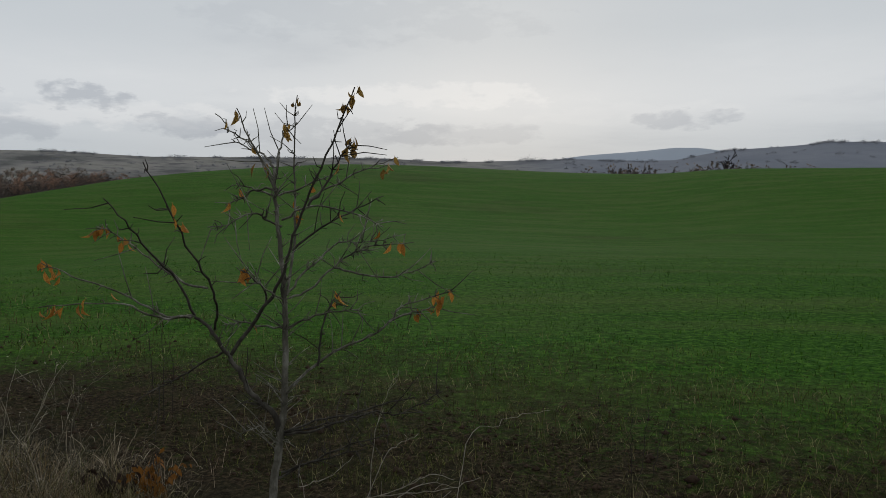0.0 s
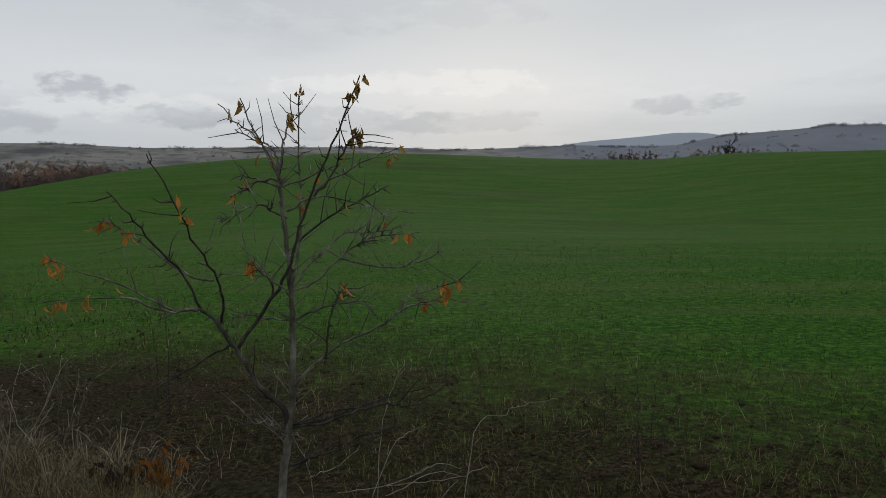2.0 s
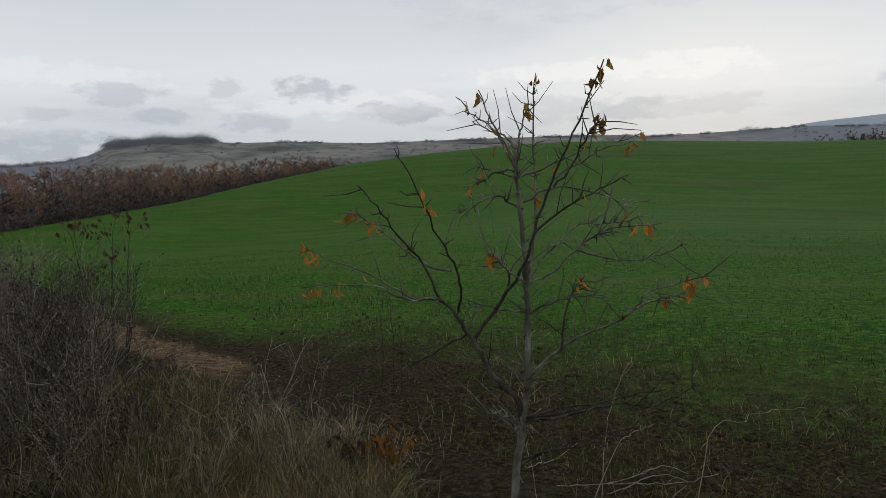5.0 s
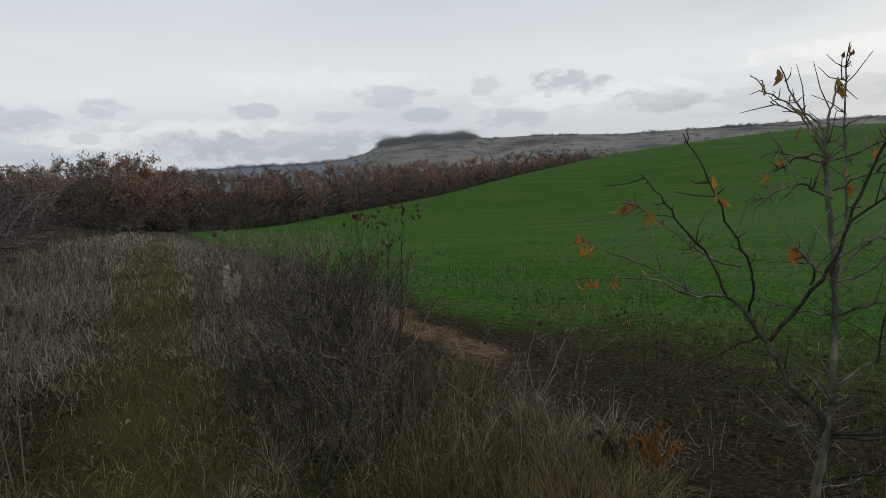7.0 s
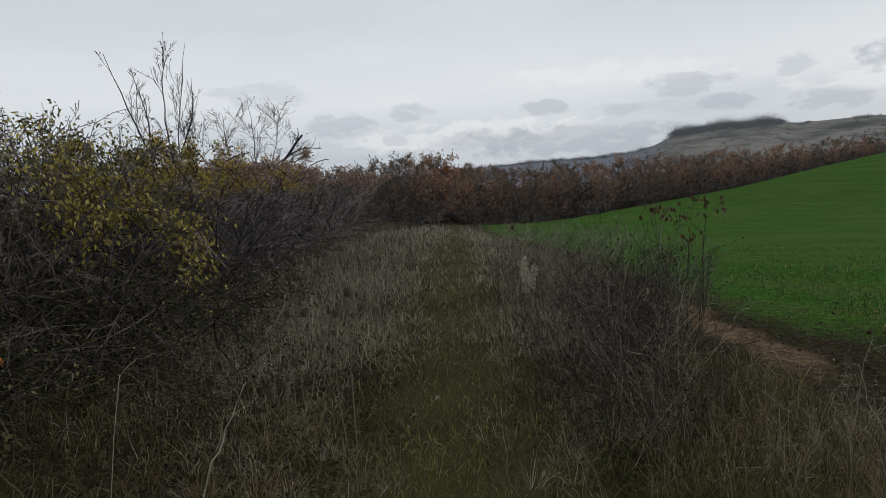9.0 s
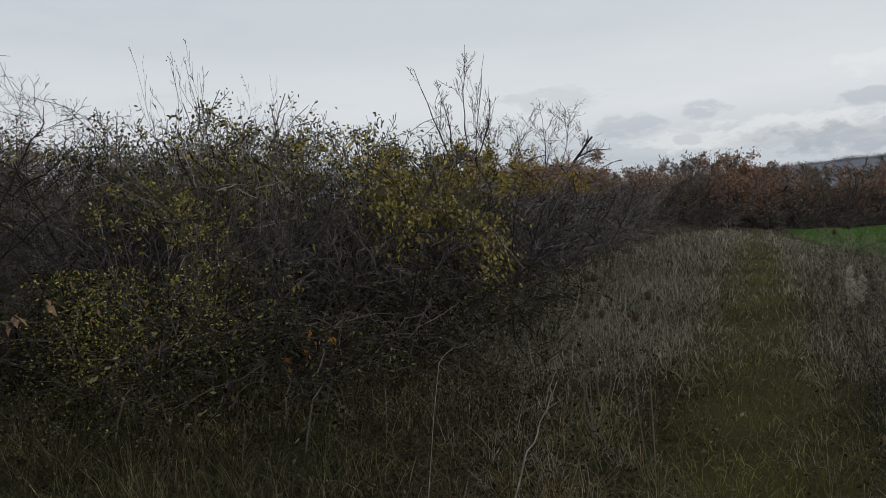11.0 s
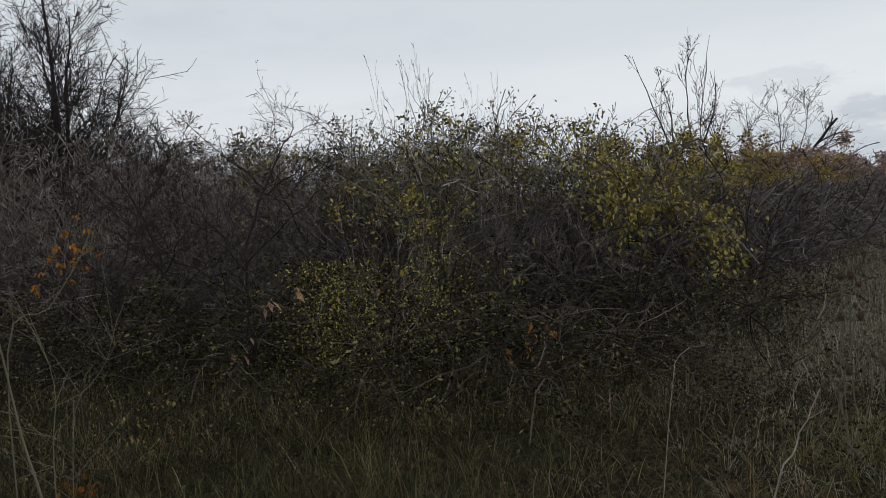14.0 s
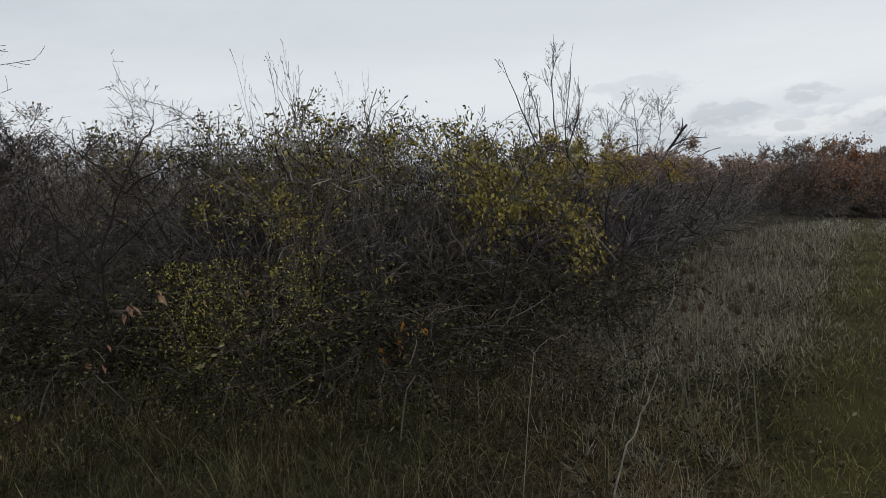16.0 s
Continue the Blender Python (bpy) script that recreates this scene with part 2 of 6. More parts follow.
def ground_material():
    """Soil, crop, verge and far hillside on one sheet, parted by the masks that the sheet carries."""
    m = bpy.data.materials.new("ground")
    m.use_nodes = True
    nt = m.node_tree
    nt.nodes.clear()
    N, K = nt.nodes.new, nt.links.new
    tc = N("ShaderNodeTexCoord")

    def tex(scale, detail=6.0, rough=0.6, stretch=(1, 1, 1), turn=0.0):
        mp = N("ShaderNodeMapping")
        mp.inputs["Scale"].default_value = stretch
        mp.inputs["Rotation"].default_value = (0, 0, turn)
        K(tc.outputs["Object"], mp.inputs[0])
        n = N("ShaderNodeTexNoise")
        n.inputs["Scale"].default_value, n.inputs["Detail"].default_value, n.inputs["Roughness"].default_value = scale, detail, rough
        K(mp.outputs[0], n.inputs["Vector"])
        return n.outputs[0]

    def ramp(fac, stops):
        n = N("ShaderNodeValToRGB")
        while len(n.color_ramp.elements) < len(stops):
            n.color_ramp.elements.new(0.5)
        for e, (p, c) in zip(n.color_ramp.elements, stops):
            e.position, e.color = p, (*c, 1) if len(c) == 3 else c
        K(fac, n.inputs[0])
        return n.outputs[0]

    def mix(fac, a, b, blend="MIX"):
        n = N("ShaderNodeMix")
        n.data_type, n.blend_type = "RGBA", blend
        for sock, v in ((n.inputs[0], fac), (n.inputs[6], a), (n.inputs[7], b)):
            if isinstance(v, (int, float, tuple)):
                sock.default_value = v
            else:
                K(v, sock)
        return n.outputs[2]

    def attr(name):
        n = N("ShaderNodeAttribute")
        n.attribute_name = name
        return n.outputs["Fac"]

    def calc(op, a, b, clamp=False):
        n = N("ShaderNodeMath")
        n.operation, n.use_clamp = op, clamp
        for i, v in enumerate((a, b)):
            if isinstance(v, (int, float)):
                n.inputs[i].default_value = v
            else:
                K(v, n.inputs[i])
        return n.outputs[0]

    def measure_to(axis, back):
        n = N("ShaderNodeVectorMath")
        n.operation = "DOT_PRODUCT"
        K(tc.outputs["Object"], n.inputs[0])
        n.inputs[1].default_value = (*axis, 0)
        return calc("SUBTRACT", n.outputs["Value"], back)

    def step(v, a, b):
        n = N("ShaderNodeMapRange")
        n.interpolation_type = "SMOOTHSTEP"
        n.inputs[1].default_value, n.inputs[2].default_value = a, b
        K(v, n.inputs[0])
        return n.outputs[0]

    wobble = calc("MULTIPLY", calc("SUBTRACT", tex(0.9, 6, 0.6), 0.5), 0.8)
    side = calc("ADD", measure_to((0.533, 0.846), 2.92), wobble)
    down = measure_to((-0.846, 0.533), 0.0)
    soil = ramp(tex(26, 9, 0.75), [(0.36, (0.006, 0.0045, 0.0028)), (0.5, (0.027, 0.020, 0.011)), (0.66, (0.12, 0.085, 0.05))])
    soil = mix(ramp(tex(2.2, 8, 0.7), [(0.45, (0, 0, 0)), (0.65, (0.55, 0.55, 0.55))]), soil, mix(tex(30, 8, 0.75), (0.008, 0.013, 0.003, 1), (0.04, 0.052, 0.013, 1)))
    soil = mix(ramp(tex(1.0, 8, 0.7), [(0.56, (0, 0, 0)), (0.68, (0.6, 0.6, 0.6))]), soil, mix(tex(24, 8, 0.75), (0.024, 0.0145, 0.008, 1), (0.15, 0.098, 0.058, 1)))
    along = radians(-32)
    green = ramp(tex(9.0, 10, 0.82), [(0.34, (0.004, 0.018, 0.002)), (0.5, (0.032, 0.100, 0.010)), (0.66, (0.115, 0.24, 0.028))])
    rows = tex(0.45, 8, 0.72, (0.16, 1.0, 1.0), along * 0.2)
    green = mix(ramp(rows, [(0.45, (0, 0, 0)), (0.58, (1, 1, 1))]), green, mix(0.42, green, (0.10, 0.125, 0.036, 1)))
    thin = tex(0.07, 8, 0.68, (0.5, 1.0, 1.0), 0.0)
    green = mix(ramp(thin, [(0.54, (0, 0, 0)), (0.74, (0.6, 0.6, 0.6))]), green, (0.04, 0.050, 0.015, 1))
    patch = calc("ADD", calc("MULTIPLY", tex(1.3, 8, 0.7), 0.8), calc("MULTIPLY", tex(9.0, 9, 0.8), 1.1))
    crop = calc("MULTIPLY", calc("SUBTRACT", calc("ADD", attr("crop"), patch), 1.06), 2.0, True)
    field = mix(crop, soil, green)
    dry = ramp(tex(14, 9, 0.75), [(0.36, (0.035, 0.021, 0.012)), (0.5, (0.15, 0.096, 0.056)), (0.66, (0.34, 0.235, 0.145))])
    strip = calc("MULTIPLY", calc("MULTIPLY", step(side, -0.50, -0.25), step(side, 0.22, -0.02)), calc("MULTIPLY", step(down, 5.6, 6.8), step(down, 14.0, 10.5)))
    lane = calc("MULTIPLY", step(side, -4.3, -3.3), step(side, -1.9, -2.8))
    verge = ramp(tex(16, 9, 0.75), [(0.36, (0.005, 0.0045, 0.003)), (0.5, (0.026, 0.022, 0.013)), (0.66, (0.10, 0.083, 0.05))])
    moss = mix(ramp(tex(0.8, 6), [(0.32, (0.2, 0.2, 0.2)), (0.54, (1, 1, 1))]), verge, mix(tex(20, 8, 0.75), (0.026, 0.027, 0.010, 1), (0.12, 0.108, 0.048, 1)))
    verge = mix(lane, verge, moss)
    hill = ramp(tex(0.013, 9, 0.6, (1, 1, 3)), [(0.36, (0.10, 0.10, 0.095)), (0.46, (0.19, 0.185, 0.172)), (0.56, (0.27, 0.255, 0.23)), (0.66, (0.17, 0.172, 0.14))])
    brush = ramp(tex(0.05, 8, 0.65, (1, 1, 4)), [(0.52, (0, 0, 0)), (0.62, (1, 1, 1))])
    hill = mix(calc("MULTIPLY", brush, 0.75), hill, (0.11, 0.105, 0.11, 1))
    # far woods tinted bluish: the air's haze is put into their colour
    hill = mix(attr("hazy_woods"), hill, mix(tex(0.03, 8), (0.16, 0.178, 0.22, 1), (0.24, 0.255, 0.29, 1)))
    col = mix(calc("MULTIPLY", attr("field"), step(side, -0.45, 0.15)), verge, field)
    col = mix(calc("MULTIPLY", strip, ramp(tex(2.4, 8, 0.7), [(0.34, (0.25, 0.25, 0.25)), (0.52, (1, 1, 1))])), col, dry)
    col = mix(attr("far"), col, hill)
    # farthest ridge painted pale blue, haze of the air as base colour
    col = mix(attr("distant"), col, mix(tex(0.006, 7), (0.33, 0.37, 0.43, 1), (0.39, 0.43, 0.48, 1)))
    col = mix(attr("litter"), col, mix(tex(0.6, 8), (0.045, 0.036, 0.028, 1), (0.12, 0.092, 0.07, 1)))
    bs = N("ShaderNodeBsdfPrincipled")
    bs.inputs["Roughness"].default_value = 0.95
    bs.inputs["Specular IOR Level"].default_value = 0.03
    K(col, bs.inputs["Base Color"])
    bp = N("ShaderNodeBump")
    bp.inputs["Strength"].default_value, bp.inputs["Distance"].default_value = 0.8, 0.08
    K(tex(7, 8, 0.7), bp.inputs["Height"])
    K(bp.outputs[0], bs.inputs["Normal"])
    out = N("ShaderNodeOutputMaterial")
    K(bs.outputs[0], out.inputs[0])
    return m


M_GROUND = ground_material()

# ---- the lie of the land ----
# Crest of the field by bearing (degrees from the first view, clockwise): elevation seen from the eye, and how far off it lies.
CREST_AZ = [-180, -150, -130, -122, -112, -104, -90, -75, -68, -61, -55, -50, -43, -36.4, -31.5, -23.8, -18.7, -13.3, -8.2, -1.5, 9.6, 16, 21.9, 31.5, 60, 110, 180]
CREST_EL = [1.5, 1.5, 1.5, 1.5, 1.2, 0.2, -0.6, -0.7, -1.05, -2.2, -2.57, -2.48, -1.5, -0.53, 0.55, 1.95, 2.54, 2.95, 3.22, 3.12, 2.55, 2.36, 2.69, 2.54, 2.0, 2.0, 3.0]
CREST_R = [(-180, 70), (-125, 70), (-100, 80), (-60, 100), (-48, 115), (-25, 170), (0, 185), (60, 185), (120, 120), (180, 70)]
RIDGE_AZ = [-180, -100, -75, -60, -51.6, -46.9, -43.9, -41.9, -40.9, -38, -33.7, -33, -28.3, -22.3, -14, -4.6, 0, 3.4, 6.9, 9.6, 11.3, 13.8, 17.8, 19.6, 21.5, 24.2, 26.4, 28.1, 30.5, 33, 45, 180]
RIDGE_EL = [3.0, 1.0, 1.2, 1.7, 2.2, 2.25, 2.5, 3.0, 3.7, 4.05, 4.05, 3.75, 3.85, 3.62, 3.75, 3.75, 3.5, 3.5, 3.6, 3.65, 3.62, 3.45, 3.45, 3.8, 4.1, 4.2, 4.3, 4.48, 4.35, 4.2, 3.6, 3.0]
FAR_AZ = [-180, 4, 7, 9.6, 11.3, 14.3, 16, 17.6, 19.6, 20.8, 22, 26, 180]
FAR_EL = [0.5, 0.5, 3.3, 3.72, 3.93, 4.1, 4.22, 4.37, 4.32, 4.1, 3.95, 2.5, 0.5]
FAR_R = 2500.0
RIDGE_R = 820.0


def field_side(x, y):
    """Metres beyond the field's near edge (negative on the verge)."""
    return 0.533 * x + 0.846 * y - 2.92


def along_edge(x, y):
    return -0.846 * x + 0.533 * y


def thick_crop(x, y):
    """How far the crop has closed over the soil: slowly over the worn headland, soon farther along the edge."""
    worn = soft((9.0 - along_edge(x, y)) / 4.0)
    return np.clip((field_side(x, y) - 0.15 - 0.9 * worn) / (1.3 + 4.0 * worn), 0, 1)


def soft(t):
    t = np.clip(t, 0, 1)
    return t * t * (3 - 2 * t)


def waves(x, y, size, seed):
    """Smooth unevenness out of a few crossing waves."""
    rng = np.random.default_rng(seed)
    out = 0
    for _ in range(7):
        a, k, ph = rng.uniform(0, 6.283), 6.283 / size * rng.uniform(0.6, 1.7), rng.uniform(0, 6.283)
        out = out + np.sin((x * np.cos(a) + y * np.sin(a)) * k + ph)
    return out / 7


def land(x, y):
    """Height of the ground."""
    x, y = np.asarray(x, float), np.asarray(y, float)
    r = np.hypot(x, y) + 1e-6
    az = np.degrees(np.arctan2(x, y))
    rc = np.interp(az, [a for a, _ in CREST_R], [d for _, d in CREST_R])
    el = sum(np.interp(az + o, CREST_AZ, CREST_EL) for o in (-1.2, 0, 1.2)) / 3
    zc = EYE + rc * np.tan(np.radians(el))
    s = np.clip((r - 8) / (rc - 8), 0, 1)
    dip = 6.0 * soft((az + 60) / 40) * soft((150 - az) / 60)
    z = zc * soft(s) - dip * np.sin(np.pi * s) ** 2
    zr = EYE + RIDGE_R * np.tan(np.radians(np.interp(az, RIDGE_AZ, RIDGE_EL)))
    w = np.clip((r - rc) / (RIDGE_R - rc), 0, 1)
    beyond = zc + (zr - zc) * soft(w) - 32 * np.sin(np.pi * w) + waves(x, y, 160, 3) * 2.5 * np.sin(np.pi * w)
    z = np.where(r > rc, beyond, z)
    zf = EYE + FAR_R * np.tan(np.radians(np.interp(az, FAR_AZ, FAR_EL)))
    v = np.clip((r - RIDGE_R) / (FAR_R - RIDGE_R), 0, 1)
    z = np.where(r > RIDGE_R, zr + (zf - zr) * soft(v) - 90 * np.sin(np.pi * v), z)
    z = np.where(r > FAR_R, zf + (20 - zf) * soft((r - FAR_R) / 1800), z)
    near = np.exp(-r / 60)
    z = z + near * (waves(x, y, 5.0, 1) * 0.07 + waves(x, y, 1.1, 2) * 0.025)
    return z


def mesh_object(name, verts, faces, mat, parent=None, smooth=False):
    """One mesh object. verts: n x 3; faces: arrays of corner numbers, each array of one corner count."""
    me = bpy.data.meshes.new(name)
    verts = np.asarray(verts, np.float32)
    faces = [np.asarray(f, np.int32) for f in faces if len(f)]
    loops = np.concatenate([f.ravel() for f in faces])
    sizes = np.concatenate([np.full(len(f), f.shape[1], np.int32) for f in faces])
    starts = np.concatenate([[0], np.cumsum(sizes)[:-1]]).astype(np.int32)
    me.vertices.add(len(verts))
    me.vertices.foreach_set("co", verts.ravel())
    me.loops.add(len(loops))
    me.loops.foreach_set("vertex_index", loops)
    me.polygons.add(len(sizes))
    me.polygons.foreach_set("loop_start", starts)
    if smooth:
        me.polygons.foreach_set("use_smooth", np.ones(len(sizes), bool))
    me.update(calc_edges=True)
    me.validate()
    me.materials.append(mat)
    ob = new(name, me)
    if parent is not None:
        ob.parent = parent
    return ob


def build_ground():
    az = np.unique(np.round(np.concatenate([np.arange(-180, -136, 4.0), np.arange(-136, 42, 0.75), np.arange(42, 180, 4.0)]), 3))
    radii = np.concatenate([[0.25, 0.6, 1.0], np.geomspace(1.4, 40, 70), np.geomspace(42, 760, 84), [790, 812, RIDGE_R, 840], np.geomspace(900, 2300, 16), [2400, FAR_R, 2600], np.geomspace(2800, 4700, 6)])
    A, R = np.meshgrid(np.radians(az), radii)
    x, y = R * np.sin(A), R * np.cos(A)
    n, k = len(radii), len(az)
    verts = np.stack([x, y, land(x, y)], -1).reshape(-1, 3)
    i, j = np.meshgrid(np.arange(n - 1), np.arange(k), indexing="ij")
    j2 = (j + 1) % k
    quads = np.stack([i * k + j, i * k + j2, (i + 1) * k + j2, (i + 1) * k + j], -1).reshape(-1, 4)[:, ::-1]
    verts = np.vstack([verts, [[0, 0, float(land(0.01, 0.01))]]])
    j = np.arange(k)
    cap = np.stack([(j + 1) % k, j, np.full(k, n * k)], -1)[:, ::-1]
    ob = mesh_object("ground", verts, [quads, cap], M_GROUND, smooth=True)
    X, Y = verts[:, 0], verts[:, 1]
    r, a = np.hypot(X, Y), np.degrees(np.arctan2(X, Y))
    rc = np.interp(a, [q for q, _ in CREST_R], [d for _, d in CREST_R])
    masks = {
        "field": 1.0 * (r < rc * 1.12),
        "crop": thick_crop(X, Y) ** 0.7 * 0.75,
        # haze tint, full on the ground well beyond the near ridge
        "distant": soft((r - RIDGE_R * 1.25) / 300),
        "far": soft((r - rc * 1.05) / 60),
        # bearings where the woods take the bluish haze tint
        "hazy_woods": np.maximum(soft((a - 0) / 14), soft((-41 - a) / 3)) * 0.85 * (a < 100),
        "litter": soft((-20 - a) / 3) * (r > rc * 0.99) * soft((rc + 330 - r) / 60),
    }
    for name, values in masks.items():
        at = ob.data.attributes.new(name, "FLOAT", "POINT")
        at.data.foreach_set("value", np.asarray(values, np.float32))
    return tagged(ob, "rolling field of young green crop with a weedy verge and dry hills", "ground", kind="structure")


build_ground()
M_LEAF_AMBER = material("amber_leaf", [(0.15, 0.11, 0.032), (0.42, 0.30, 0.085), (0.64, 0.48, 0.16)], 6, 0.55, 0.0, island=0.6, translucent=0.3, spec=0.04)
M_LEAF_PINK = material("pinkish_leaf", [(0.16, 0.105, 0.085), (0.37, 0.255, 0.20), (0.56, 0.43, 0.35)], 6, 0.7, 0.0, island=0.6, translucent=0.25)


# ---- plants: growing wood, leaves and blades ----
def tubes(lines, sides=4):
    """Tapered tubes round the given lines: (points n x 3, radii n) each."""
    V, Q, T3, base = [], [], [], 0
    ang = np.arange(sides) * 2 * np.pi / sides
    ca, sa_ = np.cos(ang)[None, :, None], np.sin(ang)[None, :, None]
    ring = np.arange(sides)
    for pts, rad in lines:
        pts = np.asarray(pts, float)
        n = len(pts)
        d = np.gradient(pts, axis=0)
        d /= np.linalg.norm(d, axis=1, keepdims=True) + 1e-9
        ref = np.array([0.13, 0.29, 0.95]) if abs(d[0, 2]) < 0.8 else np.array([0.95, 0.13, 0.29])
        u = np.cross(d, ref)
        u /= np.linalg.norm(u, axis=1, keepdims=True) + 1e-9
        v = np.cross(d, u)
        r = np.asarray(rad, float)[:, None, None]
        V.append((pts[:, None] + r * (ca * u[:, None] + sa_ * v[:, None])).reshape(-1, 3))
        i = np.arange(n - 1)[:, None] * sides + base
        Q.append(np.stack([i + ring, i + (ring + 1) % sides, i + sides + (ring + 1) % sides, i + sides + ring], -1).reshape(-1, 4))
        e = base + (n - 1) * sides
        if sides == 3:
            T3.append([[e, e + 1, e + 2]])
        else:
            T3.append([[e, e + k, e + k + 1] for k in range(1, sides - 1)])
        base += n * sides
    return np.vstack(V), [np.vstack(Q), np.vstack(T3)]


def bend(points, steps=4):
    """A smooth line through a few points."""
    p = np.asarray(points, float)
    if len(p) < 3:
        return p
    q = np.vstack([2 * p[0] - p[1], p, 2 * p[-1] - p[-2]])
    out = []
    for i in range(1, len(q) - 2):
        for t in np.arange(steps) / steps:
            a, b, c, d = q[i - 1], q[i], q[i + 1], q[i + 2]
            out.append(0.5 * (2 * b + (c - a) * t + (2 * a - 5 * b + 4 * c - d) * t * t + (3 * b - a - 3 * c + d) * t ** 3))
    out.append(p[-1])
    return np.array(out)


def unit(v):
    return v / (np.linalg.norm(v) + 1e-9)


def grow(rng, start, way, length, radius, spec, level=0, out=None, tips=None):
    """Recursive wood. spec: kids per level, length ratio, spread (degrees), wander, lift (upward pull), thin (radius ratio)."""
    out = {} if out is None else out
    tips = [] if tips is None else tips
    kids = spec["kids"]
    n = 6 if level == 0 else 4 if level == 1 else 3 if level < len(kids) else 2
    pts, d = [np.asarray(start, float)], unit(np.asarray(way, float))
    for _ in range(n):
        d = unit(d + rng.normal(0, spec.get("sway", spec["wander"]) if level == 0 else spec["wander"], 3) + np.array([0, 0, spec["lift"]]))
        pts.append(pts[-1] + d * length / n)
    pts = np.array(pts)
    rad = np.linspace(radius, max(radius * 0.35, spec.get("least", 0.0)), n + 1)
    out.setdefault(level, []).append((pts, rad))
    if level >= len(kids):
        tips.append((pts[-1], d))
        tips.append((pts[-2], d))
        return out, tips
    count = kids[level]
    for k in range(count):
        t = spec["low"] + (1 - spec["low"]) * (k + rng.uniform(0.2, 0.9)) / count if level == 0 else rng.uniform(0.2, 1.0)
        f = min(t, 0.999) * n
        i = int(f)
        p = pts[i] + (pts[i + 1] - pts[i]) * (f - i)
        local = unit(pts[i + 1] - pts[i])
        side = unit(np.cross(local, rng.normal(0, 1, 3)))
        a = math.radians(spec["spread"] * rng.uniform(0.6, 1.3))
        nd = local * math.cos(a) + side * math.sin(a)
        r0 = np.interp(t, np.linspace(0, 1, n + 1), rad) * spec["thin"]
        nl = length * spec["ratio"] * rng.uniform(0.6, 1.2) * (1.15 - 0.55 * t)
        grow(rng, p, nd, nl, max(r0, spec.get("least", 0.0)), spec, level + 1, out, tips)
    return out, tips


LEAF = np.array([[0, 0, 0], [0.28, 0.42, 0.05], [0, 0.5, -0.03], [-0.28, 0.42, 0.05], [0, 1.0, -0.06]])
LEAF_F = np.array([[0, 1, 2], [0, 2, 3], [1, 4, 2], [2, 4, 3]])


def scatter_leaves(rng, places, ways, size, droop=0.4, shape=LEAF, shape_f=LEAF_F, vary=0.35):
    """Folded leaves at the places, roughly along the ways, hanging by droop."""
    n = len(places)
    d = np.asarray(ways, float) + rng.normal(0, 0.7, (n, 3)) + np.array([0, 0, -droop])
    d /= np.linalg.norm(d, axis=1, keepdims=True) + 1e-9
    u = np.cross(d, rng.normal(0, 1, (n, 3)))
    u /= np.linalg.norm(u, axis=1, keepdims=True) + 1e-9
    w = np.cross(u, d)
    s = size * rng.uniform(1 - vary, 1 + vary, (n, 1, 1))
    v = np.asarray(places)[:, None] + s * (shape[None, :, 0:1] * u[:, None] + shape[None, :, 1:2] * d[:, None] + shape[None, :, 2:3] * w[:, None])
    f = (shape_f[None] + (np.arange(n) * len(shape))[:, None, None]).reshape(-1, 3)
    return v.reshape(-1, 3), [f]


def blades(rng, x, y, height, width, lean, up=0.0, segments=3, la=None):
    """Arching tapering blades rooted at x, y on the land: each leans off the upright and droops over along its length. Returns verts and faces."""
    n = len(x)
    la = rng.uniform(0, 2 * np.pi, n) if la is None else la
    out = np.stack([np.cos(la), np.sin(la), np.zeros(n)], -1)
    twist = la + rng.uniform(0.6, 2.5, n)
    side = np.stack([np.cos(twist), np.sin(twist), np.zeros(n)], -1)
    tilt = np.abs(rng.normal(0.5, 0.55, n)) * min(1.3, lean) + 0.03
    droop = np.abs(rng.normal(0.5, 0.8, n)) * lean
    p = np.stack([x, y, land(x, y) - 0.015 + up], -1)
    rows = []
    for k in range(segments):
        t = k / segments
        wd = (width * (1 - 0.55 * t))[:, None]
        rows += [p - side * wd, p + side * wd]
        a = np.minimum(tilt + droop * (t + 0.5 / segments), 2.4)
        p = p + (out * np.sin(a)[:, None] + np.array([0, 0, 1.0]) * np.cos(a)[:, None]) * (height / segments)[:, None]
    rows.append(p)
    m = len(rows)
    v = np.stack(rows, 1).reshape(-1, 3)
    o = (np.arange(n) * m)[:, None]
    quads = np.concatenate([o + np.array([[2 * k, 2 * k + 1, 2 * k + 3, 2 * k + 2]]) for k in range(segments - 1)])
    tri = o + np.array([[m - 3, m - 2, m - 1]])
    return v, [quads, tri]


def join(parts):
    """Several (verts, faces) as one."""
    V, F, base = [], [], 0
    for v, fs in parts:
        V.append(v)
        F += [np.asarray(f) + base for f in fs]
        base += len(v)
    by = {}
    for f in F:
        by.setdefault(f.shape[1], []).append(f)
    return np.vstack(V), [np.vstack(q) for q in by.values()]


def empty(name, x, y, turn=0.0, scale=1.0, sink=0.03):
    ob = new(name)
    ob.empty_display_size = 0.2
    ob.location, ob.rotation_euler, ob.scale = (x, y, float(land(x, y)) - sink), (0, 0, turn), (scale,) * 3
    return ob


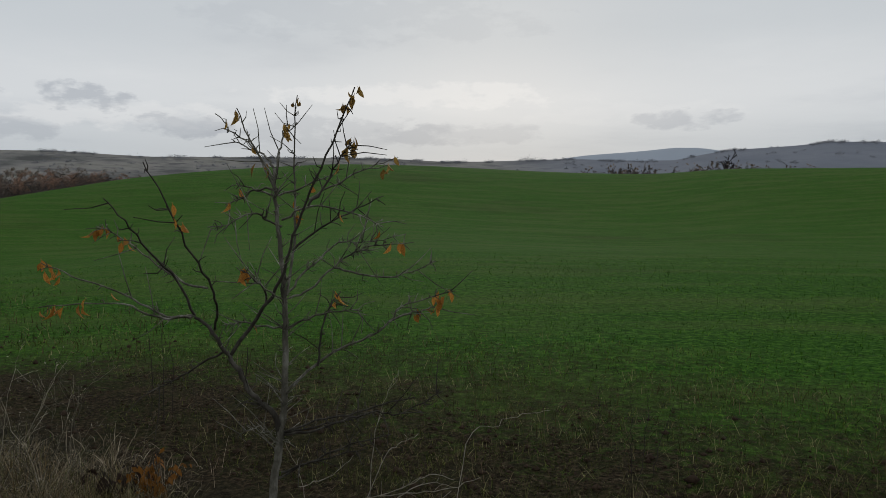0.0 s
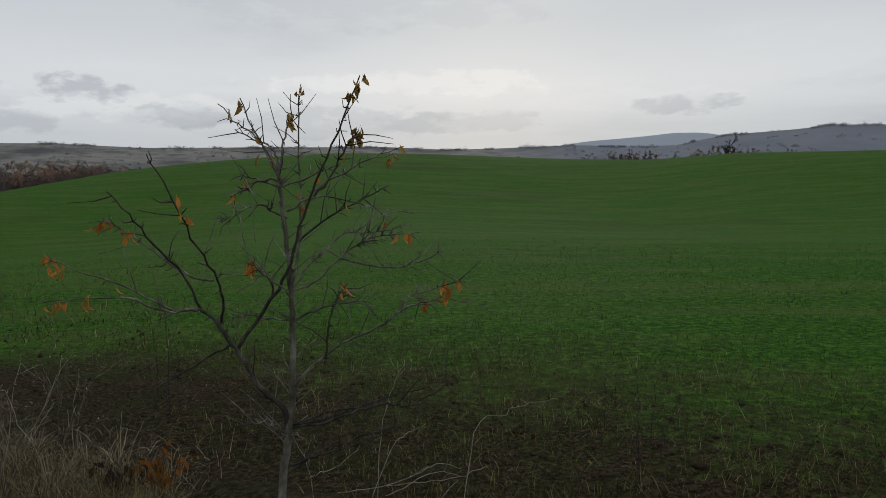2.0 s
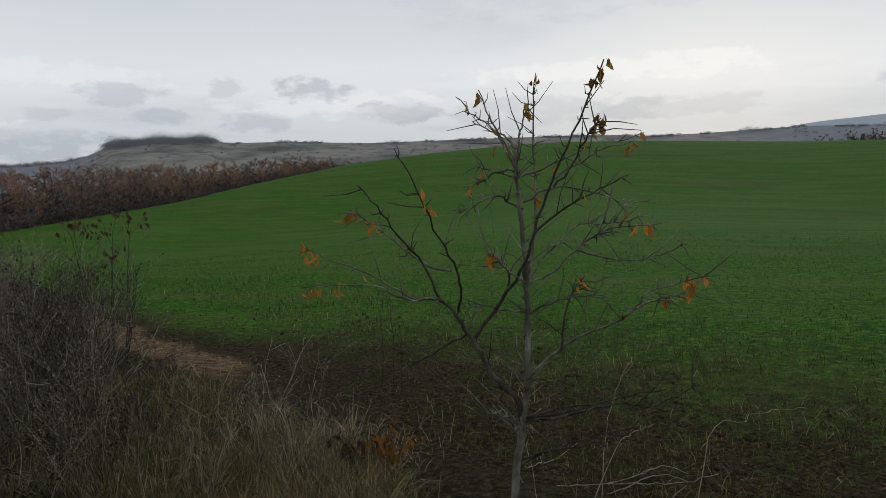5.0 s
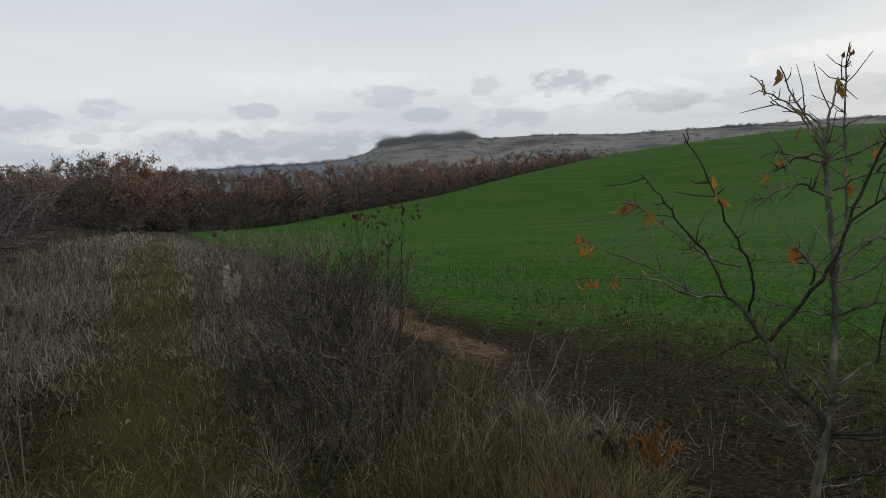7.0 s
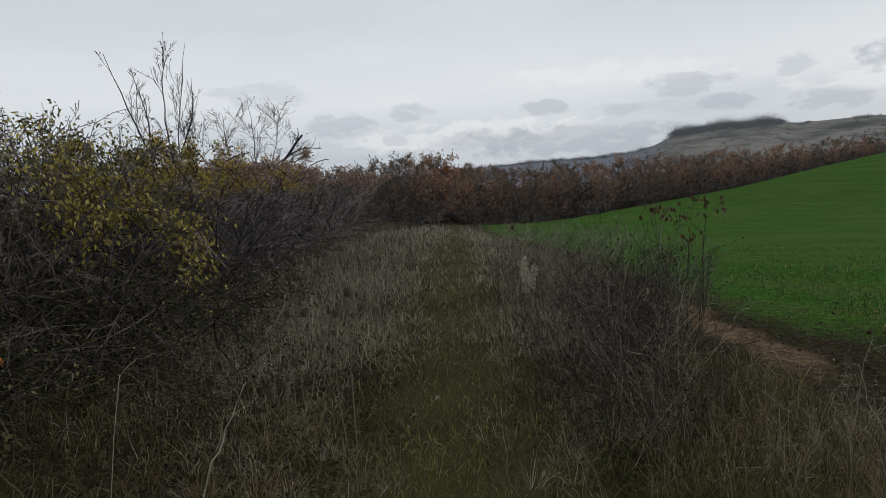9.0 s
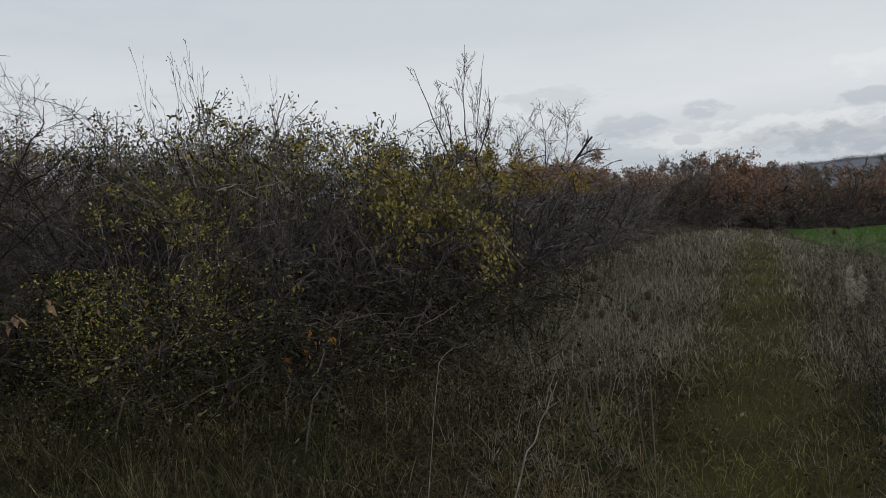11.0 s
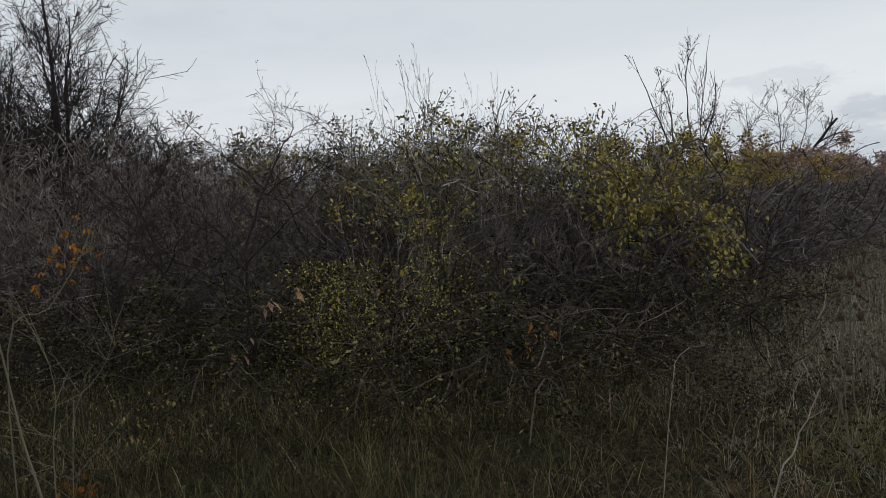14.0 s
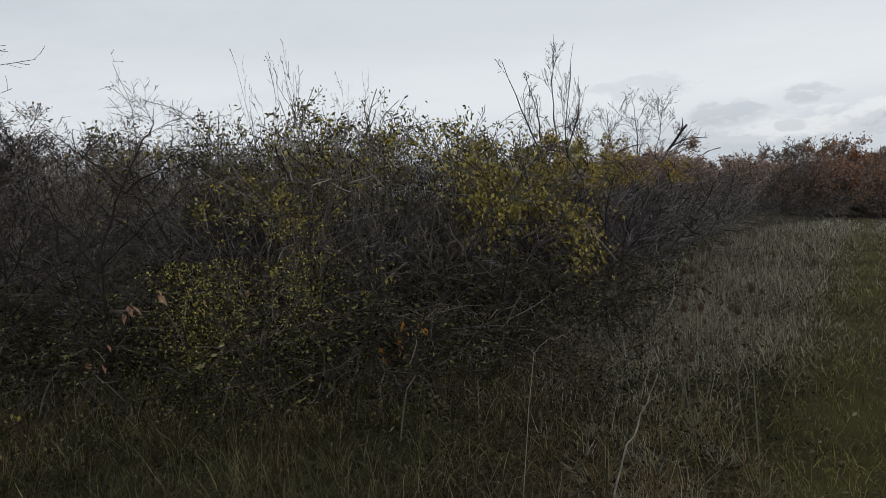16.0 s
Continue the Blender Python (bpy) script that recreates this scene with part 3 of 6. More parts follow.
# ---- the young wild fruit tree before the field ----
SAPLING = [
    ("trunk", [(-0.05, 0.00, -0.06), (-0.035, 0.00, 0.40), (-0.004, 0.00, 0.78), (0.010, 0.00, 0.92), (0.020, 0.00, 0.99), (0.031, 0.00, 1.09), (0.036, 0.00, 1.26), (0.034, 0.00, 1.35), (0.03, 0.00, 1.46), (0.02, 0.00, 1.59), (0.01, 0.00, 1.69), (0.01, 0.00, 1.76)]),
    ("leader", [(0.01, 0.00, 1.72), (0.02, 0.03, 1.81), (0.03, 0.04, 1.87), (0.04, 0.04, 1.89)]),
    ("top_left", [(0.01, 0.00, 1.70), (-0.03, 0.05, 1.76), (-0.08, 0.10, 1.83), (-0.13, 0.10, 1.87), (-0.19, 0.10, 1.93)]),
    ("top_left2", [(0.01, 0.00, 1.72), (-0.02, -0.01, 1.78), (-0.06, -0.02, 1.85), (-0.09, -0.02, 1.93)]),
    ("top_left3", [(0.01, 0.00, 1.76), (-0.03, 0.04, 1.80), (-0.08, 0.06, 1.82), (-0.13, 0.06, 1.85)]),
    ("pale", [(0.04, 0.00, 1.39), (0.05, 0.08, 1.54), (0.04, 0.15, 1.68), (0.03, 0.20, 1.86), (0.04, 0.20, 2.00)]),
    ("low_left", [(0.018, -0.00, 0.96), (0.010, -0.015, 1.03), (-0.025, -0.02, 1.07), (-0.066, -0.02, 1.108), (-0.099, -0.02, 1.168), (-0.136, -0.02, 1.23), (-0.172, -0.02, 1.285), (-0.226, -0.01, 1.325)]),
    ("dark", [(-0.10, -0.08, 1.23), (-0.00, -0.10, 1.37), (0.06, -0.12, 1.47), (0.10, -0.14, 1.60), (0.16, -0.16, 1.72), (0.22, -0.18, 1.85), (0.27, -0.20, 1.96)]),
    ("ltip1", [(-0.23, 0.00, 1.33), (-0.30, -0.02, 1.33), (-0.35, -0.04, 1.36), (-0.44, -0.05, 1.41), (-0.56, -0.05, 1.45), (-0.65, -0.05, 1.49)]),
    ("ltip2", [(-0.23, 0.00, 1.33), (-0.27, -0.05, 1.33), (-0.31, -0.10, 1.34), (-0.38, -0.12, 1.38), (-0.49, -0.12, 1.38), (-0.62, -0.12, 1.37)]),
    ("ltip3", [(-0.23, 0.00, 1.33), (-0.26, -0.05, 1.43), (-0.31, -0.12, 1.53), (-0.34, -0.20, 1.61), (-0.39, -0.21, 1.67)]),
    ("lup", [(-0.17, 0.00, 1.29), (-0.14, -0.08, 1.37), (-0.14, -0.15, 1.45), (-0.17, -0.23, 1.55), (-0.20, -0.29, 1.67), (-0.25, -0.29, 1.76)]),
    ("lup2", [(-0.19, 0.00, 1.41), (-0.27, 0.04, 1.42), (-0.35, 0.08, 1.46), (-0.44, 0.10, 1.52), (-0.51, 0.10, 1.57), (-0.56, 0.10, 1.59)]),
    ("right_low", [(0.03, 0.00, 1.10), (0.12, 0.03, 1.18), (0.22, 0.07, 1.23), (0.32, 0.10, 1.28), (0.37, 0.10, 1.34), (0.46, 0.10, 1.37), (0.54, 0.10, 1.39)]),
    ("right_low2", [(0.34, 0.00, 1.31), (0.39, 0.10, 1.32), (0.44, 0.15, 1.32), (0.49, 0.15, 1.35)]),
    ("rmid", [(0.05, 0.00, 1.38), (0.10, 0.04, 1.40), (0.17, 0.08, 1.47), (0.23, 0.10, 1.51), (0.29, 0.10, 1.53), (0.41, 0.10, 1.54)]),
    ("rmid2", [(0.04, 0.00, 1.39), (0.07, 0.08, 1.44), (0.13, 0.16, 1.50), (0.18, 0.20, 1.54), (0.24, 0.20, 1.53), (0.38, 0.20, 1.56)]),
    ("rmid3", [(0.18, 0.00, 1.47), (0.24, 0.06, 1.45), (0.34, 0.12, 1.43), (0.40, 0.12, 1.45), (0.48, 0.12, 1.48)]),
    ("r4", [(0.03, 0.00, 1.61), (0.12, -0.03, 1.65), (0.24, -0.05, 1.63), (0.33, -0.05, 1.59)]),
    ("r5", [(0.06, 0.00, 1.52), (0.14, 0.05, 1.59), (0.24, 0.08, 1.64), (0.32, 0.08, 1.68)]),
    ("r6", [(0.11, 0.00, 1.67), (0.18, 0.10, 1.72), (0.27, 0.15, 1.77), (0.36, 0.15, 1.80)]),
    ("r7", [(0.14, -0.18, 1.65), (0.19, -0.18, 1.71), (0.23, -0.18, 1.78), (0.26, -0.18, 1.82)]),
    ("l5", [(0.03, 0.00, 1.59), (-0.01, -0.02, 1.61), (-0.04, -0.05, 1.63), (-0.11, -0.05, 1.60), (-0.17, -0.05, 1.59)]),
    ("l6", [(0.02, 0.00, 1.70), (-0.05, 0.01, 1.70), (-0.10, 0.02, 1.67), (-0.14, 0.02, 1.65)]),
    ("l7", [(0.01, 0.00, 1.68), (-0.07, 0.10, 1.70), (-0.13, 0.10, 1.72)]),
    ("r8", [(0.02, 0.00, 1.68), (0.10, 0.00, 1.71), (0.20, 0.00, 1.75)]),
    ("l8", [(0.04, 0.00, 1.29), (-0.04, 0.00, 1.30), (-0.09, 0.00, 1.31), (-0.15, 0.00, 1.30)]),
    ("r9", [(0.04, 0.00, 1.29), (0.10, 0.01, 1.32), (0.19, 0.02, 1.34), (0.26, 0.02, 1.34)]),
    ("r10", [(0.13, 0.00, 1.18), (0.14, 0.00, 1.25), (0.16, 0.00, 1.34), (0.20, 0.00, 1.40)]),
    ("w1", [(0.03, 0.00, 0.98), (0.13, -0.02, 1.02), (0.23, -0.05, 1.05), (0.33, -0.05, 1.08), (0.42, -0.05, 1.10)]),
    ("w2", [(0.02, 0.00, 0.94), (-0.01, -0.03, 0.99), (-0.04, -0.05, 1.01), (-0.10, -0.05, 0.98)]),
    ("w3", [(0.01, 0.00, 0.84), (0.13, -0.03, 0.91), (0.23, -0.05, 0.96), (0.35, -0.05, 0.99)]),
    ("v1", [(0.02, 0.00, 0.970), (0.125, -0.04, 1.000), (0.209, -0.07, 1.036), (0.301, -0.09, 1.068), (0.359, -0.10, 1.062), (0.426, -0.10, 1.088), (0.50, -0.10, 1.13)]),
    ("v2", [(0.02, 0.00, 0.975), (0.141, 0.05, 0.989), (0.259, 0.09, 1.000)]),
    ("v3", [(0.02, 0.00, 0.860), (0.098, -0.03, 0.895), (0.174, -0.05, 0.922), (0.275, -0.06, 0.950)]),
    ("v4", [(-0.136, -0.02, 1.230), (-0.224, -0.03, 1.180), (-0.291, -0.04, 1.140), (-0.359, -0.04, 1.112)]),
    ("z1", [(-0.02, 0.00, 1.37), (0.02, -0.17, 1.43), (0.01, -0.25, 1.46), (-0.01, -0.25, 1.49)]),
]
BRANCH_R = {"trunk": 0.0155, "pale": 0.0050, "low_left": 0.0105, "dark": 0.0062, "v1": 0.0042, "right_low": 0.0052, "lup": 0.0046, "ltip1": 0.0046, "ltip2": 0.0046, "ltip3": 0.0046, "rmid": 0.004, "rmid2": 0.004}
DARK = ("v1", "v2", "v3", "v4", "w1", "w3", "dark", "ltip3", "lup", "low_left", "r5", "r7", "r10")


def leaf_places(rng):
    """Clusters of the last leaves: most at shoot tips."""
    for name, where, count in LEAVES:
        line = bend(dict(SAPLING)[name], 6)
        for k in range(int(count * 1.4 + 0.5)):
            t = min(1.0, max(0.0, where + rng.normal(0, 0.03)))
            p = line[int(round(t * (len(line) - 1)))] + rng.normal(0, 0.008, 3)
            yield (*p, rng.uniform(0.026, 0.050))


LEAVES = [("leader", 0.95, 3), ("top_left", 0.85, 1), ("top_left2", 0.96, 3), ("top_left2", 0.6, 1), ("top_left2", 0.35, 2), ("pale", 0.98, 2), ("pale", 0.9, 1), ("dark", 0.97, 5), ("dark", 0.87, 1),
          ("r7", 0.97, 5), ("r7", 0.6, 1), ("r6", 0.9, 4), ("r8", 0.6, 1), ("r4", 0.6, 1), ("r4", 0.98, 1), ("rmid", 0.97, 3), ("z1", 0.95, 5), ("r10", 0.98, 2), ("lup2", 0.95, 5),
          ("lup2", 0.72, 3), ("lup", 0.72, 3), ("ltip1", 0.98, 4), ("ltip1", 0.9, 3), ("ltip1", 0.6, 1), ("ltip2", 0.98, 2), ("ltip2", 0.92, 3), ("ltip2", 0.8, 2), ("right_low", 0.97, 3),
          ("right_low", 0.86, 3), ("right_low2", 0.9, 3), ("right_low2", 0.5, 2), ("l6", 0.95, 1), ("l7", 0.95, 1), ("pale", 0.45, 2), ("l8", 0.5, 1)]
SPURS = {"trunk": 1.6, "pale": 0.8, "leader": 0.2, "top_left": 0.25, "top_left2": 0.25, "top_left3": 0.2, "dark": 0.3, "ltip1": 0.2, "ltip2": 0.2, "ltip3": 0.25, "lup": 0.25, "w1": 0.4, "rmid": 0.9, "rmid2": 0.9}



def part(name, data, mat, parent, label="", smooth=False):
    ob = mesh_object(name, data[0], data[1], mat, parent, smooth)
    return tagged(ob, label) if label else ob


def build_sapling():
    rng = np.random.default_rng(11)
    tree = new("sapling")
    tree.location = (-0.50, 2.10, 0.0)
    tagged(tree, "bare young wild pear sapling with last orange leaves on the verge", "tree")
    for name, pts in SAPLING:
        line = bend(pts, 4)
        thick = BRANCH_R.get(name, 0.0040) * (1.0 if name == "trunk" else 0.95)
        rad = np.linspace(thick, max(0.0015, thick * (0.5 if name == "low_left" else 0.3)), len(line))
        line[1:-1] += rng.normal(0, 0.0022, (len(line) - 2, 3))
        lines = [(line, rad)]
        # short spurs and side shoots
        for _ in range(int(len(line) * SPURS.get(name, 0.55) * 2.6)):
            i = rng.integers(len(line) // 4, len(line) - 1)
            if name == "trunk" and line[i][2] < 0.85:
                continue
            d = unit(line[i + 1] - line[i])
            s = unit(np.cross(d, rng.normal(0, 1, 3)))
            ln = rng.uniform(0.008, 0.035) if rng.random() < 0.74 else rng.uniform(0.05, 0.16)
            way = unit(d * 0.45 + s + np.array([0, 0, 0.15]))
            mid = line[i] + way * ln * 0.5 + rng.normal(0, 0.004, 3)
            lines.append((np.array([line[i], mid, line[i] + way * ln + rng.normal(0, 0.006, 3)]), np.array([0.0018, 0.0014, 0.0008])))
        part("trunk" if name == "trunk" else "branch", tubes(lines, 6 if thick > 0.005 else 5), M_BARK_MID if name in DARK else M_BARK, tree)
    shapes = []
    for k in range(4):
        # a pointed, curled leaf with a short stalk
        vv = []
        for t, w in ((0.0, 0.01), (0.12, 0.02), (0.3, 0.13), (0.55, 0.2), (0.8, 0.12), (1.0, 0.0)):
            curl = (0.3 + 0.3 * k) * t * t
            fold = 0.10 + 0.05 * k
            vv += [(-w, t * (1 - 0.15 * curl), fold * w * 4 - curl * 0.5), (0, t * (1 - 0.15 * curl), -curl * 0.5), (w, t * (1 - 0.15 * curl), fold * w * 4 - curl * 0.5)]
        ff = []
        for q in range(5):
            a = q * 3
            ff += [(a, a + 1, a + 4, a + 3), (a + 1, a + 2, a + 5, a + 4)]
        shapes.append((np.array(vv), [np.array(ff)]))
    meshes = []
    for k, (x, y, z, size) in enumerate(leaf_places(rng)):
        mat = M_LEAF_ORANGE if z < 1.75 else M_LEAF_DULL
        key = (k % 4, mat.name)
        known = [m for kk, m in meshes if kk == key]
        if known:
            ob = new("leaf", known[0])
            ob.parent = tree
        else:
            ob = mesh_object("leaf", shapes[k % 4][0], shapes[k % 4][1], mat, tree, True)
            meshes.append((key, ob.data))
        ob.matrix_basis = pose(x, y, z, rng.uniform(-120, -60), rng.uniform(-35, 35), rng.uniform(0, 360)) @ Matrix.Scale(size, 4)
    return tree


M_LEAF_DULL = material("dull_leaf", [(0.09, 0.045, 0.018), (0.34, 0.19, 0.05), (0.52, 0.42, 0.12)], 26, 0.6, 0.3, 150, translucent=0.3, per_object=0.4)
build_sapling()


# ---- shrubs and trees ----
def ribbons(lines, rng):
    """Hair-thin twigs as narrow strips."""
    V, Q, base = [], [], 0
    for pts, rad in lines:
        n = len(pts)
        u = np.cross(pts[-1] - pts[0], rng.normal(0, 1, 3))
        u /= np.linalg.norm(u) + 1e-9
        o = u[None] * np.asarray(rad)[:, None]
        V.append(np.stack([pts - o, pts + o], 1).reshape(-1, 3))
        i = np.arange(n - 1)[:, None] * 2 + base
        Q.append(np.concatenate([i, i + 1, i + 3, i + 2], 1))
        base += 2 * n
    return np.vstack(V), [np.vstack(Q)]


def woody(name, seed, height, stems, spec, lean, radius, wood, leaf=None, leaf_size=0.05, leaf_n=0, label="", category="shrub", spread_base=0.25, droop=0.3, fine=2, far=False, flat=False, leaf_low=0.0, stem_name="stem"):
    """A shrub or tree at the origin: stems from one foot as parts, their twigs and leaves as joined stuff."""
    rng = np.random.default_rng(seed)
    out, tips = {}, []
    for k in range(stems):
        a = 2 * math.pi * (k + rng.uniform(-0.3, 0.3)) / stems
        foot = np.array([math.cos(a), math.sin(a), 0]) * spread_base * rng.uniform(0.2, 1.0) * (stems > 1)
        way = np.array([math.cos(a) * lean, math.sin(a) * lean, 1.0]) * 1.0 + rng.normal(0, 0.08, 3) * (lean > 0.01)
        grow(rng, foot, way, height * rng.uniform(0.75, 1.05), radius * rng.uniform(0.7, 1.1), spec, 0, out, tips)
    root = new(name)
    root.empty_display_size = 0.2
    tagged(root, label, category)
    for l in out[0]:
        part("trunk" if stems == 1 else stem_name, tubes([l], 6 if stems < 4 else 4), wood, root, smooth=True)
    thick = [l for lv in out for l in out[lv] if 0 < lv < fine]
    thin = [l for lv in out for l in out[lv] if lv >= max(1, fine)]
    both = ([tubes(thick, 3 if far or stems > 3 else 4)] if thick else []) + ([ribbons(thin, rng)] if thin else [])
    if both:
        tagged(part("crown", join(both), wood, root), kind="stuff")
    if leaf is not None and leaf_n:
        P = np.array([p for p, _ in tips])
        W = np.array([w for _, w in tips])
        keep = P[:, 2] > leaf_low * P[:, 2].max()
        P, W = P[keep], W[keep]
        i = rng.integers(0, len(P), leaf_n)
        spots = P[i] + rng.normal(0, leaf_size * 0.9, (leaf_n, 3))
        data = scatter_leaves(rng, spots, W[i], leaf_size, droop, FLAT if flat or far else LEAF, FLAT_F if flat or far else LEAF_F)
        tagged(part("foliage", data, leaf, root), kind="stuff")
    return root


FLAT = np.array([[0, 0, 0], [0.26, 0.5, 0.06], [0, 1.0, 0], [-0.26, 0.5, 0.06]])
FLAT_F = np.array([[0, 1, 2], [0, 2, 3]])


def drop(proto):
    """Take a pattern plant away once its copies stand."""
    for o in (*proto.children_recursive, proto):
        bpy.data.objects.remove(o, do_unlink=True)


THICK = dict(kids=(9, 4, 2), ratio=0.45, spread=48, wander=0.2, lift=0.03, thin=0.55, low=0.12, least=0.0036)
OPEN = dict(kids=(8, 5, 2), ratio=0.45, spread=50, wander=0.24, sway=0.16, lift=0.03, thin=0.5, low=0.3, least=0.0018)
WHIP = dict(kids=(10, 5), ratio=0.3, spread=38, wander=0.2, sway=0.1, lift=0.05, thin=0.5, low=0.2, least=0.0032)
CANE = dict(kids=(7, 4), ratio=0.5, spread=60, wander=0.3, lift=-0.12, thin=0.6, low=0.1, least=0.002)
TOPS = {}


def bearing(az, r):
    return r * math.sin(math.radians(az)), r * math.cos(math.radians(az))


def tallness(ob):
    """Height of a pattern plant, but for its last few tips."""
    if ob.name not in TOPS:
        z = np.concatenate([np.array([v.co.z for v in c.data.vertices]) for c in ob.children])
        TOPS[ob.name] = float(np.percentile(z, 99.0))
    return TOPS[ob.name]


def stand(proto, az, r, top_el, rng, group="", wide=1.0, sink=0.05):
    """A copy of a pattern plant on a bearing, as tall as the elevation of its top asks."""
    x, y = bearing(az, r)
    h = EYE + r * math.tan(math.radians(top_el)) - float(land(x, y))
    s = max(0.15, h / tallness(proto))
    w = s * wide
    ob = copy_thing(proto, pose(x, y, float(land(x, y)) - sink, 0, 0, rng.uniform(0, 360)) @ Matrix.Diagonal((w, w, s, 1)))
    return tagged(ob, group=group) if group else ob


def build_hedge():
    rng = np.random.default_rng(21)
    BASE = dict(spread_base=0.5, fine=1, flat=True)
    dark = [woody("blackthorn_shrub", 30 + k, 2.0, 7, THICK, 0.55, 0.009, (M_TWIG, M_TWIG_PALE)[k % 2], M_LEAF_BROWN, 0.022, 600, "dark leafless blackthorn shrub in the hedge", **BASE) for k in range(4)]
    dusk = [woody("blackthorn_shrub", 130 + k, 2.0, 7, THICK, 0.55, 0.009, M_TWIG_DUSK, M_LEAF_BROWN, 0.022, 200, "bare dark grey blackthorn shrub in the hedge", **BASE) for k in range(3)]
    brown = [woody("brown_thicket", 34 + k, 2.0, 7, dict(THICK, kids=(7, 4, 2)), 0.55, 0.011, M_BARK_WOODS, M_LEAF_BROWN, 0.042, 2200, "dull grey-brown thicket behind the hedge", leaf_low=0.35, **BASE) for k in range(2)]
    olive = [woody("leafy_shrub", 40 + k, 2.0, 7, THICK, 0.5, 0.009, M_TWIG, M_LEAF_GREEN, 0.036, 1500, "hedge shrub with thinning olive-green autumn leaves", leaf_low=0.5, **BASE) for k in range(3)]
    yellow = [woody("leafy_shrub", 45 + k, 2.0, 7, THICK, 0.6, 0.009, M_TWIG, M_LEAF_YELLOW, 0.045, 1600, "hedge shrub with bright yellow-green autumn leaves", leaf_low=0.74, **BASE) for k in range(2)]
    spray = [woody("yellow_shrub", 140 + k, 2.0, 3, dict(WHIP, ratio=0.2, kids=(9, 4)), 0.1, 0.007, M_TWIG, M_LEAF_YELLOW, 0.042, 200, "slender shrub with large yellow leaves at its top", leaf_low=0.66, spread_base=0.2, fine=1) for k in range(3)]
    amber = [woody("leafy_shrub", 48, 2.0, 7, THICK, 0.6, 0.009, M_TWIG, M_LEAF_AMBER, 0.046, 2800, "hedge shrub with amber and orange-brown leaves", leaf_low=0.66, **BASE)]
    whip = [woody("bare_shrub", 50 + k, 2.4, 12, WHIP, 0.3, 0.008, M_TWIG, M_LEAF_BROWN, 0.024, 40, "tall thin leafless shrub against the sky", **BASE) for k in range(3)]
    rust = [woody("rusty_shrub", 60 + k, 2.0, 7, THICK, 0.5, 0.009, M_TWIG, M_LEAF_PINK, 0.042, 2400, "shrub with pinkish rust-brown autumn leaves", leaf_low=0.74, **BASE) for k in range(2)]
    bramble = [woody("bramble", 70 + k, 0.75, 10, CANE, 1.0, 0.004, M_WEED_DARK, M_LEAF_BRAMBLE, 0.020, 800, "low dark bramble tangle under the hedge", "bramble", spread_base=0.4, stem_name="cane", fine=1, flat=True) for k in range(3)]
    blue = [woody("bramble", 75, 0.75, 12, CANE, 0.9, 0.004, M_WEED_DARK, M_LEAF_BRAMBLE, 0.015, 700, "low bare bluish-dark bramble thicket", "bramble", spread_base=0.4, stem_name="cane", fine=1, flat=True)]

    def row(protos, az0, az1, step, r, top, group, jitter=0.8, wide=1.0):
        """Plants along a range of bearings; distance and top elevation by bearing."""
        az = az0
        while az <= az1:
            a = az + rng.uniform(-step, step) * 0.3
            stand(protos[rng.integers(len(protos))], a, float(r(a)) + rng.uniform(-jitter, jitter), float(top(a)) + rng.uniform(-0.5, 0.25), rng, group, wide)
            az += step

    def line(*pairs):
        xs, ys = [p[0] for p in pairs], [p[1] for p in pairs]
        return lambda a: np.interp(a, xs, ys)

    near = line((-140, 13.5), (-118, 12), (-105, 10.5), (-97, 10), (-90, 10.3), (-84, 11), (-78, 13), (-74, 17), (-70, 24), (-66, 34))
    row(brown, -140, -98, 1.5, lambda a: near(a) + 14.0, line((-140, 8.2), (-121, 7.8), (-117, 6.3), (-114, 5.8), (-109, 5.4), (-105, 5.6), (-98, 6.2)), "hedge shrubs", 2.0, 1.1)
    row(whip, -138, -86, 2.1, lambda a: near(a) + 3.0, line((-138, 8.2), (-120, 7.6), (-116, 6.3), (-108, 5.8), (-104, 6.8), (-100, 7.6), (-94, 7.4), (-90, 7.2), (-86, 5.0)), "hedge shrubs", 1.5, 1.2)
    row(whip, -117, -96, 1.9, lambda a: near(a) + 6.0, line((-117, 6.2), (-108, 5.7), (-100, 7.4), (-96, 6.9)), "hedge shrubs", 1.5, 1.2)
    row(olive, -103, -86, 1.9, lambda a: near(a) + 1.4, line((-103, 7.3), (-101, 8.0), (-98.5, 8.3), (-97, 7.3), (-94.5, 7.6), (-90.6, 7.4), (-88, 6.3), (-86, 5.0)), "hedge shrubs", 0.7)
    row(yellow + olive[:1], -93, -78, 1.9, lambda a: near(a) + 1.0, line((-93, 6.8), (-90, 7.1), (-88, 6.3), (-86, 5.2), (-82, 4.8), (-78, 4.8)), "hedge shrubs", 0.6)
    row(amber, -81, -72.5, 1.9, lambda a: near(a) + 1.6, line((-81, 4.9), (-79, 5.0), (-76, 4.4), (-72.5, 3.3)), "hedge shrubs", 0.7)
    row(rust, -77, -66.2, 0.95, lambda a: near(a) + 2.4, line((-77, 4.3), (-73.5, 3.9), (-71.3, 3.4), (-69.5, 2.9), (-67.9, 2.1), (-66.2, 0.9)), "hedge shrubs", 1.4, 1.25)
    row(dark, -139, -101, 2.2, lambda a: near(a) + 2.2, line((-139, 7.0), (-122, 6.4), (-118, 5.4), (-112, 4.6), (-106, 4.6), (-101, 5.6)), "hedge shrubs", 0.8)
    row(dark, -138, -103, 2.8, lambda a: near(a) + 0.6, line((-138, 4.0), (-120, 3.4), (-110, 2.6), (-103, 2.6)), "hedge shrubs", 0.6)
